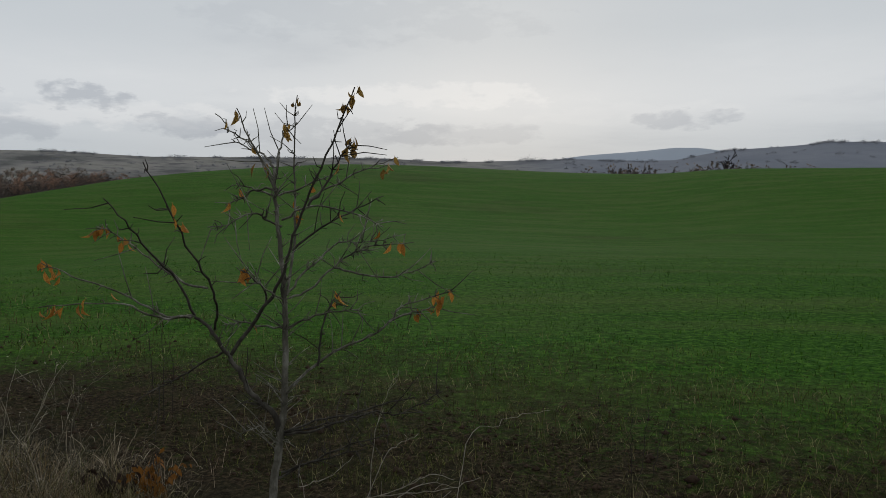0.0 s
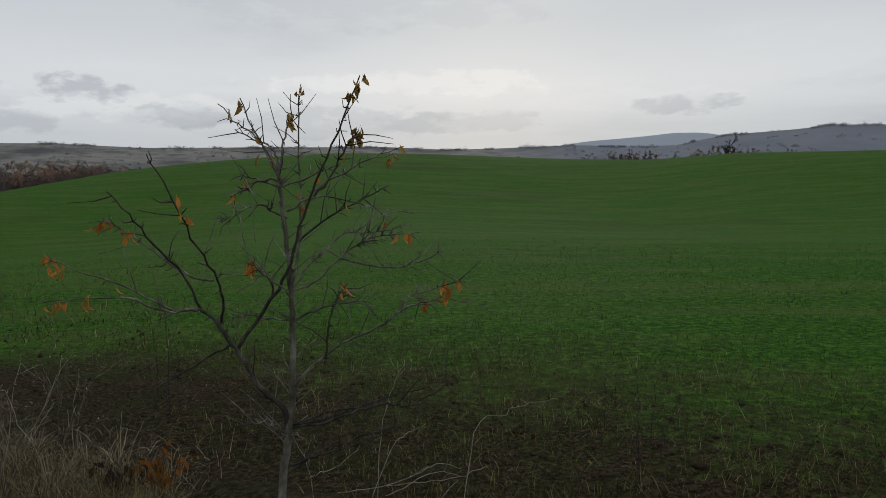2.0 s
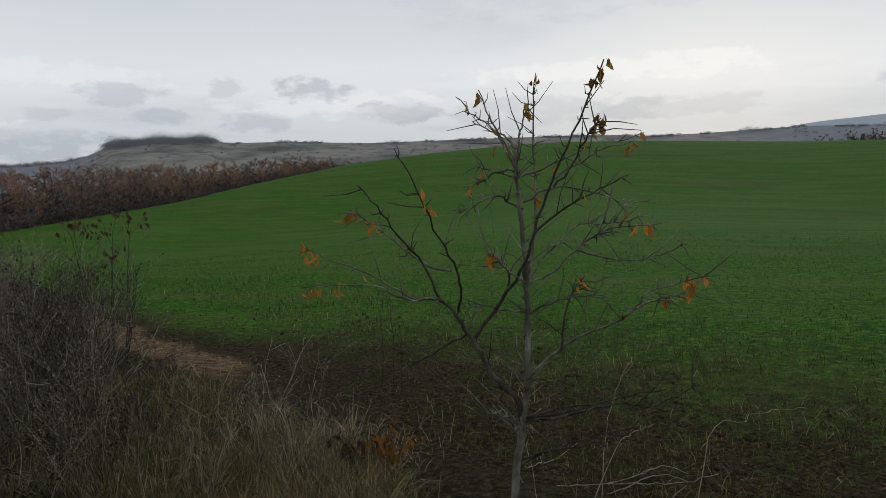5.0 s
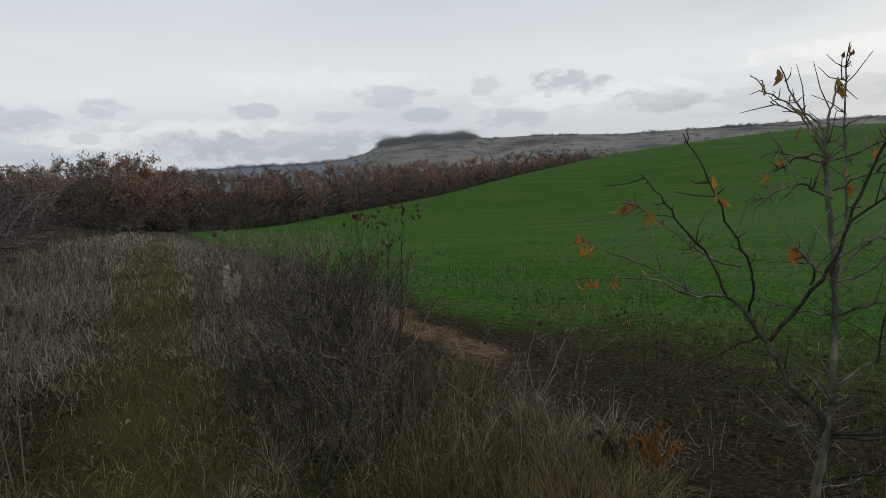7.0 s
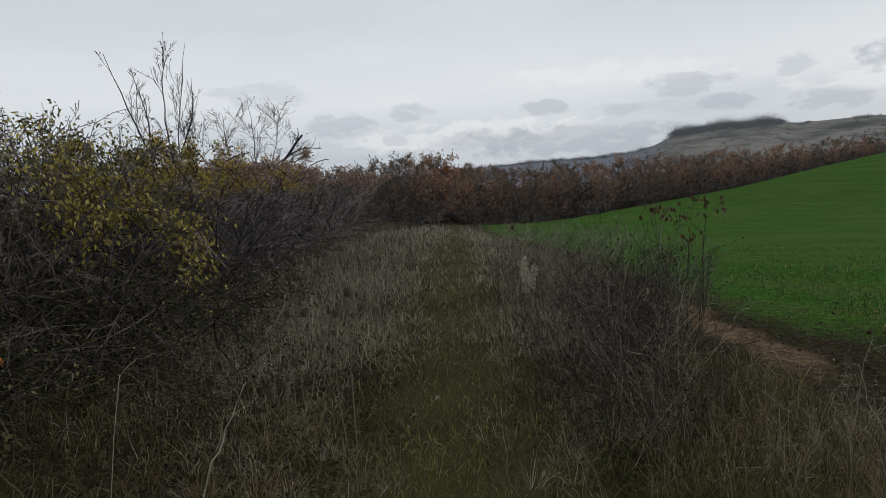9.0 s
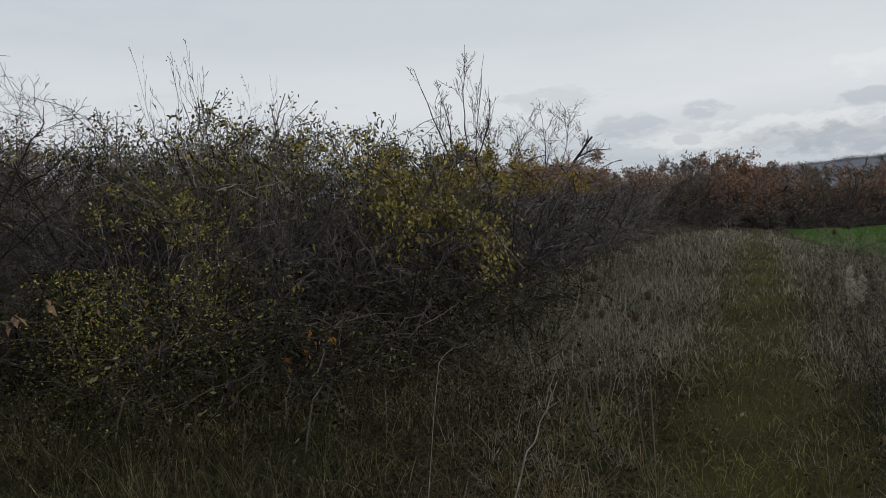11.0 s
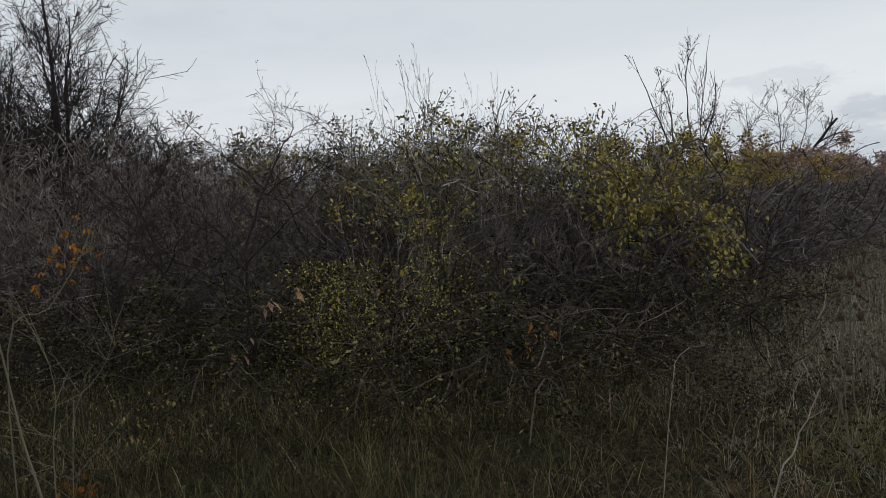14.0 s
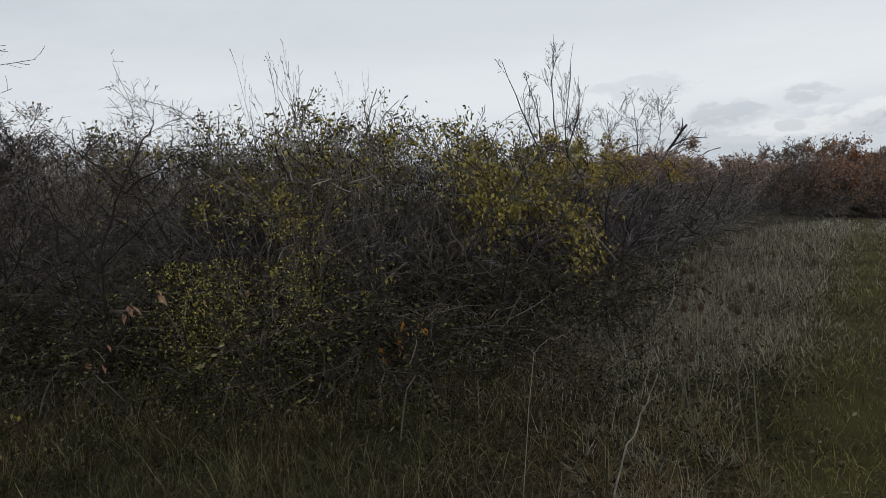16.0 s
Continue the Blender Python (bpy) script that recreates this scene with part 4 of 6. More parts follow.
    row(dark + dusk, -101, -88, 1.9, lambda a: near(a) - 0.2, line((-101, 3.6), (-96, 4.8), (-92, 5.0), (-88, 3.8)), "hedge shrubs", 0.4)
    row(dusk, -88, -66.4, 1.05, lambda a: near(a) + 0.2, line((-88, 3.6), (-84, 3.0), (-80, 3.2), (-76, 2.7), (-73.5, 2.4), (-71.3, 1.9), (-69.5, 1.4), (-68, 0.7), (-66.4, -0.3)), "hedge shrubs", 0.5, 1.15)
    for az, top, r in ((-104.2, 3.2, 8.9), (-102.8, 3.6, 8.9), (-101.6, 2.4, 8.8), (-100.4, 1.6, 8.7), (-109.8, 6.0, 15.0), (-108.6, 5.6, 15.0), (-98.4, 7.6, 10.0), (-99.2, 6.8, 10.0)):
        stand(spray[rng.integers(3)], az, r, top, rng, "yellow shrubs", 1.0)
    stand(whip[0], -99.6, 9.4, 12.0, rng, "hedge shrubs", 0.35)
    stand(whip[1], -95.2, 9.0, 10.4, rng, "hedge shrubs", 0.25)
    row(bramble, -139, -76, 2.2, lambda a: near(a) - 1.3, line((-139, -2.6), (-110, -2.8), (-95, -2.6), (-85, -3.4), (-76, -3.6)), "brambles", 0.6, 1.3)
    row(bramble, -139, -98, 2.6, lambda a: near(a) - 2.9, line((-139, -5.6), (-98, -6.0)), "brambles", 0.6, 1.3)
    row(blue, -97, -78, 2.0, lambda a: near(a) - 2.4, line((-97, -5.0), (-78, -5.6)), "brambles", 0.5, 1.4)
    for p in dark + dusk + brown + spray + olive + yellow + amber + whip + rust + bramble + blue:
        drop(p)


build_hedge()


def yellow_swath():
    """A shrub whose leafy yellow boughs hang over the front of the hedge."""
    rng = np.random.default_rng(23)
    x, y = bearing(-85.5, 10.6)
    shrub = empty("yellow_shrub", x, y)
    tagged(shrub, "shrub with yellow-leaved boughs trailing down the hedge's face", "shrub")
    foot = np.array(shrub.location)
    boughs = (((-88.5, 5.6, 9.8), (-87.4, 3.3, 9.4), (-86.3, 1.5, 9.2), (-85.3, 0.0, 9.0), (-84.6, -2.0, 8.9)),
              ((-89.5, 5.0, 9.8), (-88.6, 2.8, 9.4), (-87.2, 0.9, 9.2), (-86.0, -0.6, 9.0), (-85.4, -1.6, 8.9)),
              ((-86.6, 5.0, 9.9), (-85.6, 3.0, 9.6), (-84.6, 1.6, 9.4), (-83.6, 0.2, 9.3), (-83.4, -2.4, 9.1)),
              ((-85.0, 4.6, 10.2), (-83.4, 2.2, 9.8), (-82.0, 0.3, 9.6), (-80.4, -0.7, 9.6), (-79.0, -1.6, 9.7), (-77.2, -2.6, 9.9)),
              ((-82.4, 0.4, 9.8), (-81.2, -0.6, 9.6), (-79.8, -2.0, 9.5), (-78.8, -3.6, 9.5), (-78.4, -4.8, 9.4)),
              ((-81.0, 0.0, 9.9), (-79.4, -1.0, 9.8), (-78.0, -2.4, 9.8), (-77.4, -3.8, 9.7)))
    for b in boughs:
        pts = [np.array(spot(*q)) - foot for q in b]
        rise = np.array([pts[0][0] * 0.5, pts[0][1] * 0.5, pts[0][2] * 0.62])
        line = bend([(0, 0, 0), tuple(rise)] + [tuple(q) for q in pts], 5)
        line[1:] += rng.normal(0, 0.015, (len(line) - 1, 3))
        part("bough", tubes([(line, np.linspace(0.012, 0.003, len(line)))], 5), M_TWIG, shrub)
        hang = line[10:]
        n = 280
        at = rng.integers(0, len(hang) - 1, n)
        P = hang[at] + (hang[at + 1] - hang[at]) * rng.uniform(0, 1, (n, 1))
        tufts = rng.normal(0, 0.17, (40, 3))
        P = P + tufts[rng.integers(0, 40, n)] + rng.normal(0, 0.05, (n, 3))
        W = hang[at + 1] - hang[at]
        W = W / np.linalg.norm(W, axis=1, keepdims=True)
        tagged(part("foliage", scatter_leaves(rng, P, W, 0.066, 0.6), M_LEAF_YELLOW, shrub), kind="stuff")


def spot(az, el, r):
    """A place by bearing and elevation from the eye."""
    x, y = bearing(az, r)
    return (x, y, EYE + r * math.tan(math.radians(el)))


yellow_swath()

TREE = dict(sway=0.05, kids=(10, 5, 2), ratio=0.46, spread=48, wander=0.12, lift=0.05, thin=0.5, low=0.1, least=0.018)


def limbed(name, seed, limbs, radius, spec, wood, label):
    """A tree of given main limbs, each clothed in its own twigs."""
    rng = np.random.default_rng(seed)
    root = new(name)
    root.empty_display_size = 0.3
    tagged(root, label, "tree")
    for k, pts in enumerate(limbs):
        line = bend(pts, 4)
        line += rng.normal(0, 0.02, line.shape)
        r0 = radius * (1.0 if k == 0 else 0.62)
        rad = np.linspace(r0, r0 * 0.16, len(line))
        part("trunk" if k == 0 else "limb", tubes([(line, rad)], 6), wood, root, smooth=True)
        length = float(np.linalg.norm(np.diff(line, axis=0), axis=1).sum())
        out, lines, hair = {}, [], []
        for _ in range(spec["kids"][0]):
            t = rng.uniform(spec["low"], 1.0)
            i = min(int(t * (len(line) - 1)), len(line) - 2)
            d = unit(line[i + 1] - line[i])
            s = unit(np.cross(d, rng.normal(0, 1, 3)))
            a = math.radians(spec["spread"] * rng.uniform(0.6, 1.3))
            sub = dict(spec, kids=spec["kids"][1:], ratio=0.5)
            grow(rng, line[i], d * math.cos(a) + s * math.sin(a), length * spec["ratio"] * rng.uniform(0.5, 1.2) * (1.3 - 0.7 * t), max(rad[i] * spec["thin"], spec["least"]), sub, 0, out, [])
        for lv, ls in out.items():
            (lines if lv == 0 else hair).extend(ls)
        tagged(part("twigwork", join([tubes(lines, 3), ribbons(hair, rng)]), wood, root), kind="stuff")
    return root


def build_lone_trees():
    rng = np.random.default_rng(5)
    birch = limbed("bare_tree", 81, [[(0.2, 0, 0), (0.0, -0.35, 2.2), (-0.1, -1.1, 4.2), (0.1, -2.0, 6.3)], [(0.2, 0, 0), (0.1, 0.1, 2.4), (0.0, 0.25, 4.6), (0.1, 0.55, 6.9)], [(0.1, 0.1, 2.4), (0.0, -0.2, 4.0), (0.1, -0.25, 5.6), (0.0, -0.05, 7.2)], [(0.0, 0.15, 3.2), (0.0, 0.6, 4.4), (0.0, 0.75, 5.8)], [(0, -0.7, 3.2), (0, -0.8, 4.6), (0, -1.2, 6.0)]],
                   0.055, dict(kids=(11, 5, 2), ratio=0.24, spread=30, wander=0.16, lift=0.1, thin=0.35, low=0.25, least=0.006), M_BARK_DARK, "slender leafless tree rising above the hedge")
    x, y = bearing(-79.0, 25)
    birch.matrix_basis = pose(x, y, float(land(x, y)) - 0.05, 0, 0, 11) @ Matrix.Scale(1.0, 4)
    crown = limbed("bare_tree", 83, [[(0, 0, 0), (0.1, -0.6, 1.8), (0, -1.7, 3.4), (0.1, -2.3, 4.2)], [(0, 0, 0), (-0.2, -0.2, 2.0), (0.1, -0.7, 3.9), (0.1, -0.8, 5.0)], [(0, 0, 0), (0.2, 0.3, 2.0), (0.1, 0.5, 4.0), (0, 0.4, 5.3)], [(0, 0, 0), (0.0, 0.7, 1.9), (0.2, 1.3, 3.6), (0.1, 1.7, 5.0)], [(0, 0, 0), (-0.2, 0.9, 1.6), (0, 2.0, 3.1), (0.2, 2.6, 3.9)]],
                   0.06, dict(kids=(15, 7, 3), ratio=0.36, spread=42, wander=0.17, lift=0.05, thin=0.4, low=0.2, least=0.006), M_BARK_DARK, "round-crowned leafless tree behind the hedge")
    x, y = bearing(-74.2, 29)
    crown.matrix_basis = pose(x, y, float(land(x, y)) - 0.05, 0, 0, 16)
    dense = limbed("bare_tree", 85, [[(0, 0, 0), (0.05, 0.05, 2.0), (0, 0.1, 4.2), (0.1, 0.0, 6.4)], [(0, 0.05, 1.2), (0.1, 0.9, 2.9), (0.1, 1.5, 4.6)], [(0, 0, 1.0), (0.0, -0.8, 2.8), (0.1, -1.3, 4.9)], [(0, 0, 0.6), (0.6, 1.6, 1.9), (0.8, 2.9, 2.6)], [(0, 0, 0.6), (-0.5, -1.5, 2.0), (-0.8, -2.6, 3.0)], [(0, 0.05, 2.0), (0.7, 0.5, 3.6), (0.9, 0.7, 5.4)], [(0, 0, 2.2), (-0.8, -0.2, 3.9), (-1.0, -0.5, 5.6)]],
                   0.085, dict(kids=(26, 10, 5), ratio=0.38, spread=46, wander=0.13, lift=0.05, thin=0.35, low=0.12, least=0.005), M_BARK_DARK, "dense dark leafless tree at the hedge")
    for az, r, s in ((-125.8, 17.5, 1.08), (-133.5, 19, 0.95), (-121.5, 20, 0.72), (-129.5, 22, 1.1)):
        x, y = bearing(az, r)
        copy_thing(dense, pose(x, y, float(land(x, y)) - 0.05, 0, 0, -az * 3) @ Matrix.Scale(s, 4))
    drop(dense)
    gaunt = limbed("gaunt_shrub", 89, [[(0, 0, 0), (0, 0, 1.4), (0.1, 0.3, 2.4), (0, 0.64, 3.05), (0, 0.72, 3.3)], [(0.1, 0.3, 2.35), (0, -0.1, 2.74), (0, -0.72, 3.36)], [(0, 0, 1.3), (-0.2, -0.35, 1.9), (-0.1, -0.7, 2.35), (0, -0.55, 2.9)],
                   [(0, 0, 1.4), (0.2, 0.5, 1.9), (0.1, 1.0, 2.35), (0, 1.3, 2.9)], [(0.1, 0.3, 2.3), (0.2, 0.75, 2.6), (0.2, 1.15, 3.05)], [(0, 0, 0.8), (-0.3, -0.5, 1.3), (-0.3, -1.1, 1.7), (-0.2, -1.5, 2.2)]],
                   0.02, dict(kids=(16, 6, 2), ratio=0.34, spread=58, wander=0.24, lift=0.04, thin=0.45, low=0.15, least=0.0026), M_BARK_DARK, "gaunt leafless shrub with long crooked branches")
    for az, r, s, turn in ((-113.8, 8.9, 0.9, 0), (-119.6, 10.4, 0.84, 170), (-109.2, 10.6, 0.88, 200), (-104.0, 9.4, 0.72, 20), (-122.5, 9.4, 0.74, 40)):
        x, y = bearing(az, r)
        copy_thing(gaunt, pose(x, y, float(land(x, y)) - 0.05, 0, 0, -(az + 90) + turn) @ Matrix.Scale(s, 4))
    drop(gaunt)
    lone = woody("field_tree", 87, 5.0, 1, dict(kids=(9, 6, 3), ratio=0.5, spread=42, wander=0.12, lift=0.05, thin=0.5, low=0.3, least=0.03), 0.02, 0.16, M_BARK_DARK, label="leafless tree standing alone behind the field's crest", category="tree")
    stand(lone, 20.7, 230, 3.95, rng)
    bush = woody("field_bush", 88, 3.0, 6, dict(kids=(8, 5, 2), ratio=0.5, spread=46, wander=0.15, lift=0.03, thin=0.5, low=0.2, least=0.03), 0.5, 0.06, M_BARK_WOODS, M_LEAF_BROWN, 0.3, 200, far=True, fine=1, label="leafless bush on the field's crest", category="bush")
    for az, top in ((13.6, 2.95), (14.2, 3.12), (14.9, 3.05), (15.8, 2.85), (18.6, 3.0), (19.7, 3.1), (21.5, 3.2), (22.1, 3.0), (22.8, 2.95), (23.4, 2.9), (26.2, 2.9), (26.6, 2.88), (11.9, 2.9), (17.2, 2.8)):
        stand(bush, az, 222 + rng.uniform(-8, 8), top - 0.12, rng, "bushes on the crest", 1.0)
    for p in (lone, bush):
        drop(p)
    # a broken dead trunk
    x, y = bearing(-71.9, 31)
    z = float(land(x, y))
    snag = new("dead_tree")
    snag.location = (x, y, z - 0.1)
    tagged(snag, "broken leaning dead tree trunk with bare stubs", "tree")
    main = bend([(0, -0.1, 0), (0.02, 0.0, 1.7), (0.08, 0.2, 3.1), (0.38, 1.15, 4.5)], 4)
    main += rng.normal(0, 0.025, main.shape)
    part("trunk", tubes([(main, np.linspace(0.09, 0.045, len(main)))], 7), M_BARK_DARK, snag)
    for pts in ([(0.2, 0.6, 3.7), (0.4, 1.2, 3.95), (0.6, 1.9, 3.9)], [(0.1, 0.35, 3.35), (0.2, 0.8, 3.4), (0.3, 1.2, 3.6)], [(0.3, 0.9, 4.15), (0.32, 1.0, 4.5), (0.3, 1.0, 4.8)], [(0.06, 0.15, 2.9), (-0.02, -0.15, 3.4), (-0.1, -0.3, 3.8)]):
        ln = bend(pts, 3)
        part("stub", tubes([(ln, np.linspace(0.035, 0.012, len(ln)))], 5), M_BARK_DARK, snag)


build_lone_trees()


def build_woods():
    rng = np.random.default_rng(31)
    kinds = []
    for k, (mat, n, lab) in enumerate(((M_LEAF_RUST, 760, "woodland tree with rust-brown autumn leaves"), (M_LEAF_BROWN, 760, "woodland tree with dull brown leaves"), (M_LEAF_RUST, 420, "woodland tree with sparse rust-brown leaves"), (None, 0, "leafless woodland tree with grey twigs"), (M_LEAF_BROWN, 420, "woodland tree with sparse brown leaves"), (M_LEAF_GREEN, 260, "woodland tree with a few olive leaves remaining"))):
        kinds.append(woody("woodland_tree", 90 + k, 6.0, 1, TREE, 0.03, 0.09, M_BARK_WOODS, mat, 0.135, int(n * 2.2), lab, "tree", droop=0.1, far=True))
    orange = woody("woodland_tree", 99, 6.0, 1, TREE, 0.03, 0.09, M_BARK_WOODS, M_LEAF_ORANGE_FAR, 0.11, 2200, "woodland tree with bright orange autumn crown", "tree", droop=0.1, far=True)
    scrub = woody("woodland_shrub", 97, 2.2, 7, dict(kids=(6, 4, 1), ratio=0.5, spread=46, wander=0.15, lift=0.03, thin=0.5, low=0.1, least=0.02), 0.5, 0.04, M_BARK_WOODS, M_LEAF_BROWN, 0.09, 420, "leafless scrub at the edge of the woods", "shrub", far=True, fine=1)
    top_az = [-76, -70, -67.6, -65.6, -63.5, -61, -59.2, -57.2, -54.9, -48.7, -42.1, -35.4, -31, -26.6, -23.6, -22]
    top_el = [2.7, 2.75, 2.75, 2.9, 3.3, 3.45, 2.7, 2.35, 1.95, 2.05, 2.15, 2.1, 2.5, 2.6, 2.3, 2.0]
    for depth in range(4):
        az = -76.0
        while az < -22.6:
            rc = np.interp(az, [a for a, _ in CREST_R], [d for _, d in CREST_R])
            d = rc + 3 + depth * 7 + rng.uniform(-2.5, 2.5)
            el = np.interp(az, top_az, top_el) - (3 - depth) * 0.16
            p = orange if depth == 2 and -59.2 < az < -56.9 else kinds[rng.choice(6, p=(0.3, 0.22, 0.17, 0.13, 0.14, 0.04))]
            stand(p, az, d, el + rng.uniform(-0.3, 0.3), rng, "woods beyond the field", rng.uniform(0.85, 1.2), 0.15)
            if rng.random() < (0.95, 0.7, 0.4, 0.4)[depth]:
                low = np.interp(az, CREST_AZ, CREST_EL)
                stand(scrub, az + 0.4, d - 2.0, low + (el - low) * (0.3 + 0.12 * depth) * rng.uniform(0.7, 1.2), rng, "scrub at the woods", 2.2, 0.1)
            az += math.degrees(rng.uniform(1.6, 2.9) / d)
    for p in kinds + [orange, scrub]:
        drop(p)
    # trees and thickets along the far ridges
    P, S = [], []
    for k in range(2700):
        crag = k >= 2400
        az = rng.uniform(-41.3, -33.5) if crag else rng.uniform(-76, 34)
        on_ridge = crag or rng.random() < 0.5
        d = RIDGE_R * (rng.uniform(0.93, 1.0) if crag else rng.uniform(0.975, 1.0) if on_ridge else rng.uniform(0.62, 0.97))
        if not on_ridge and math.sin(az * 1.3) + math.sin(az * 0.47 + d * 0.02) + math.sin(d * 0.045) < 0.7:
            continue
        thick = -41.2 < az < -33.4 or az < -42.5
        if on_ridge and not thick and math.sin(az * 2.1) + math.sin(az * 0.9 + 1) < -0.1:
            continue
        x, y = bearing(az, d)
        tall = rng.uniform(1.6, 3.8) * ((2.2 + 0.9 * math.sin(az * 2.3) + 0.6 * math.sin(az * 7.1)) if crag else 1.7 if thick and on_ridge else 1.0) * (2.2 if 6.2 < az < 7.6 and on_ridge else 1)
        z = float(land(x, y))
        m = int(24 + 9 * tall)
        P.append(np.array([x, y, z]) + rng.normal(0, 1, (m, 3)) * np.array([tall * 0.5, tall * 0.5, tall * 0.24]) + np.array([0, 0, tall * (0.3 if crag else 0.12)]))
        S.append(rng.uniform(0.5, 1.1, m))
    P, S = np.vstack(P), np.concatenate(S)
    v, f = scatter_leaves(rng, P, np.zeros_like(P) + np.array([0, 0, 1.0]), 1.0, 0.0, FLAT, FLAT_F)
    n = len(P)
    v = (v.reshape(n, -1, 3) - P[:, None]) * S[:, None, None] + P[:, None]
    ob = mesh_object("far_trees", v.reshape(-1, 3), f, M_FAR_HAZED)
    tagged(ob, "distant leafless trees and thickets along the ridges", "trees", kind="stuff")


M_LEAF_ORANGE_FAR = material("orange_crown", [(0.14, 0.045, 0.014), (0.30, 0.11, 0.025), (0.42, 0.19, 0.04)], 3, 0.7, 0.0, island=0.6, translucent=0.25)
build_woods()


# ---- ground cover ----
M_MOSS = material("trodden_grass", [(0.035, 0.04, 0.01), (0.21, 0.18, 0.05), (0.55, 0.47, 0.18)], 1.0, 0.6, 0.0, island=0.5, translucent=0.2)


def ring(rng, n, az0, az1, r0, r1, power=0.0):
    """Scattered spots, evenly thick as seen from the verge's middle: bearings and distances."""
    a = np.radians(rng.uniform(az0, az1, n))
    r = r0 * (r1 / r0) ** (rng.uniform(0, 1, n) ** (1 + power))
    return r * np.sin(a), r * np.cos(a), r


def cover(name, seed, n, az0, az1, r0, r1, keep, h0, h1, lean, mat, label, category, wide=0.00042, least=0.0011, segments=3, shy=True):
    rng = np.random.default_rng(seed)
    x, y, r = ring(rng, n, az0, az1, r0, r1)
    k = rng.uniform(0, 1, n) < keep(x, y, r)
    x, y, r = x[k], y[k], r[k]
    h = rng.uniform(h0, h1, len(x)) * (0.75 + 0.5 * (waves(x, y, 2.2, seed) + 0.5))
    h = np.clip(h, h0 * 0.5, h1 * 1.3) * (low_edge(x, y) if shy else 1.0)
    v, f = blades(rng, x, y, h, np.maximum(least, r * wide), lean, 0.0, segments)
    return tagged(mesh_object(name, v, f, mat), label, category, kind="stuff")


def on_path(x, y):
    return np.exp(-((field_side(x, y) + 3.15) / 0.7) ** 2)


def verge(x, y):
    side = field_side(x, y)
    return soft((0.15 - 0.3 * soft((3.3 - along_edge(x, y)) / 0.7) - 0.45 * soft((6.2 - along_edge(x, y)) / 1.0) - side) / 0.5) * (1 - 0.7 * soft((side + 1.5) / 0.8) * soft((along_edge(x, y) - 4.5) / 1.5))


def low_edge(x, y):
    """How far growth is kept down: low along the field's edge farther on, and on the path."""
    edge_ = np.exp(-((field_side(x, y) + 0.2) / 1.1) ** 2) * soft((along_edge(x, y) - 4.0) / 2.0)
    return 1 - 0.72 * np.maximum(edge_, on_path(x, y))


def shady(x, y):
    """The dark side before the hedge, its shade put into a darker grass colour."""
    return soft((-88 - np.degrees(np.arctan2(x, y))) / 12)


def clear(x, y):
    """Nothing tall grows where the walker stands."""
    return np.hypot(x + 0.15, y) > 3.0


cover("dry_grass", 114, 100000, -80, -48, 7, 95, lambda x, y, r: soft((0.15 - field_side(x, y)) / 0.5) * soft((field_side(x, y) + 7.6) / 0.8) * (1 - 0.7 * on_path(x, y)) * (0.5 + 0.5 * soft(waves(x, y, 5.0, 41) * 1.6 + 0.4)), 0.2, 0.5, 1.3, M_PALEWEED, "pale dry grass of the far verge", "grass", wide=0.00035, segments=2)
cover("dry_grass", 115, 12000, -36, -6, 3.3, 7.5, lambda x, y, r: np.exp(-((field_side(x, y) + 0.5) / 0.42) ** 2) * soft((5.6 - along_edge(x, y)) / 1.5) * soft((along_edge(x, y) - 3.2) / 0.6), 0.08, 0.25, 1.7, M_PINKGRASS, "pale pinkish dry grass along the soil's edge", "grass", shy=False)
FARTHER = lambda x, y: soft((along_edge(x, y) - 3.5) / 2) * soft((1.6 - field_side(x, y)) / 0.6)
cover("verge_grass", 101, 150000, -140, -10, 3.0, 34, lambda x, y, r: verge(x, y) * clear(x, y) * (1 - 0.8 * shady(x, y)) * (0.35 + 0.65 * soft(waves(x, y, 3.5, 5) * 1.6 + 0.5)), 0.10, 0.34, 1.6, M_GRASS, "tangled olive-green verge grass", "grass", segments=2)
cover("dark_grass", 116, 70000, -140, -80, 2.8, 13, lambda x, y, r: verge(x, y) * clear(x, y) * shady(x, y) * (1 - on_path(x, y)), 0.12, 0.42, 1.7, M_SHADEGRASS, "dark arching grass before the hedge", "grass", least=0.0010, wide=0.0003, segments=2)
cover("short_grass", 102, 100000, -85, -22, 2.6, 30, lambda x, y, r: on_path(x, y) * clear(x, y), 0.06, 0.18, 1.6, M_MOSS, "short trodden grass of the field path", "grass", shy=False, segments=2)
cover("dry_grass", 103, 44000, -140, -8, 3.0, 36, lambda x, y, r: verge(x, y) * clear(x, y) * (1 - 0.6 * on_path(x, y)) * (1 - 0.75 * shady(x, y)) * np.clip(0.14 + 0.8 * soft(waves(x, y, 3.0, 8) * 1.8 - 0.3) + 0.35 * np.exp(-((field_side(x, y) + 0.7) / 0.7) ** 2) * soft((5.5 - along_edge(x, y)) / 2), 0, 1), 0.14, 0.46, 1.4, M_STRAW, "dry straw-coloured grass along the verge", "grass", least=0.0012)
cover("dry_grass", 104, 26000, -140, -15, 3.0, 36, lambda x, y, r: verge(x, y) * clear(x, y) * (1 - 0.6 * on_path(x, y)) * (1 - 0.6 * shady(x, y)) * np.clip(0.12 + 0.9 * soft(waves(x, y, 2.6, 14) * 1.8 - 0.1), 0, 1), 0.10, 0.32, 1.7, M_REDGRASS, "red-brown withered grass of the verge", "grass", segments=2)
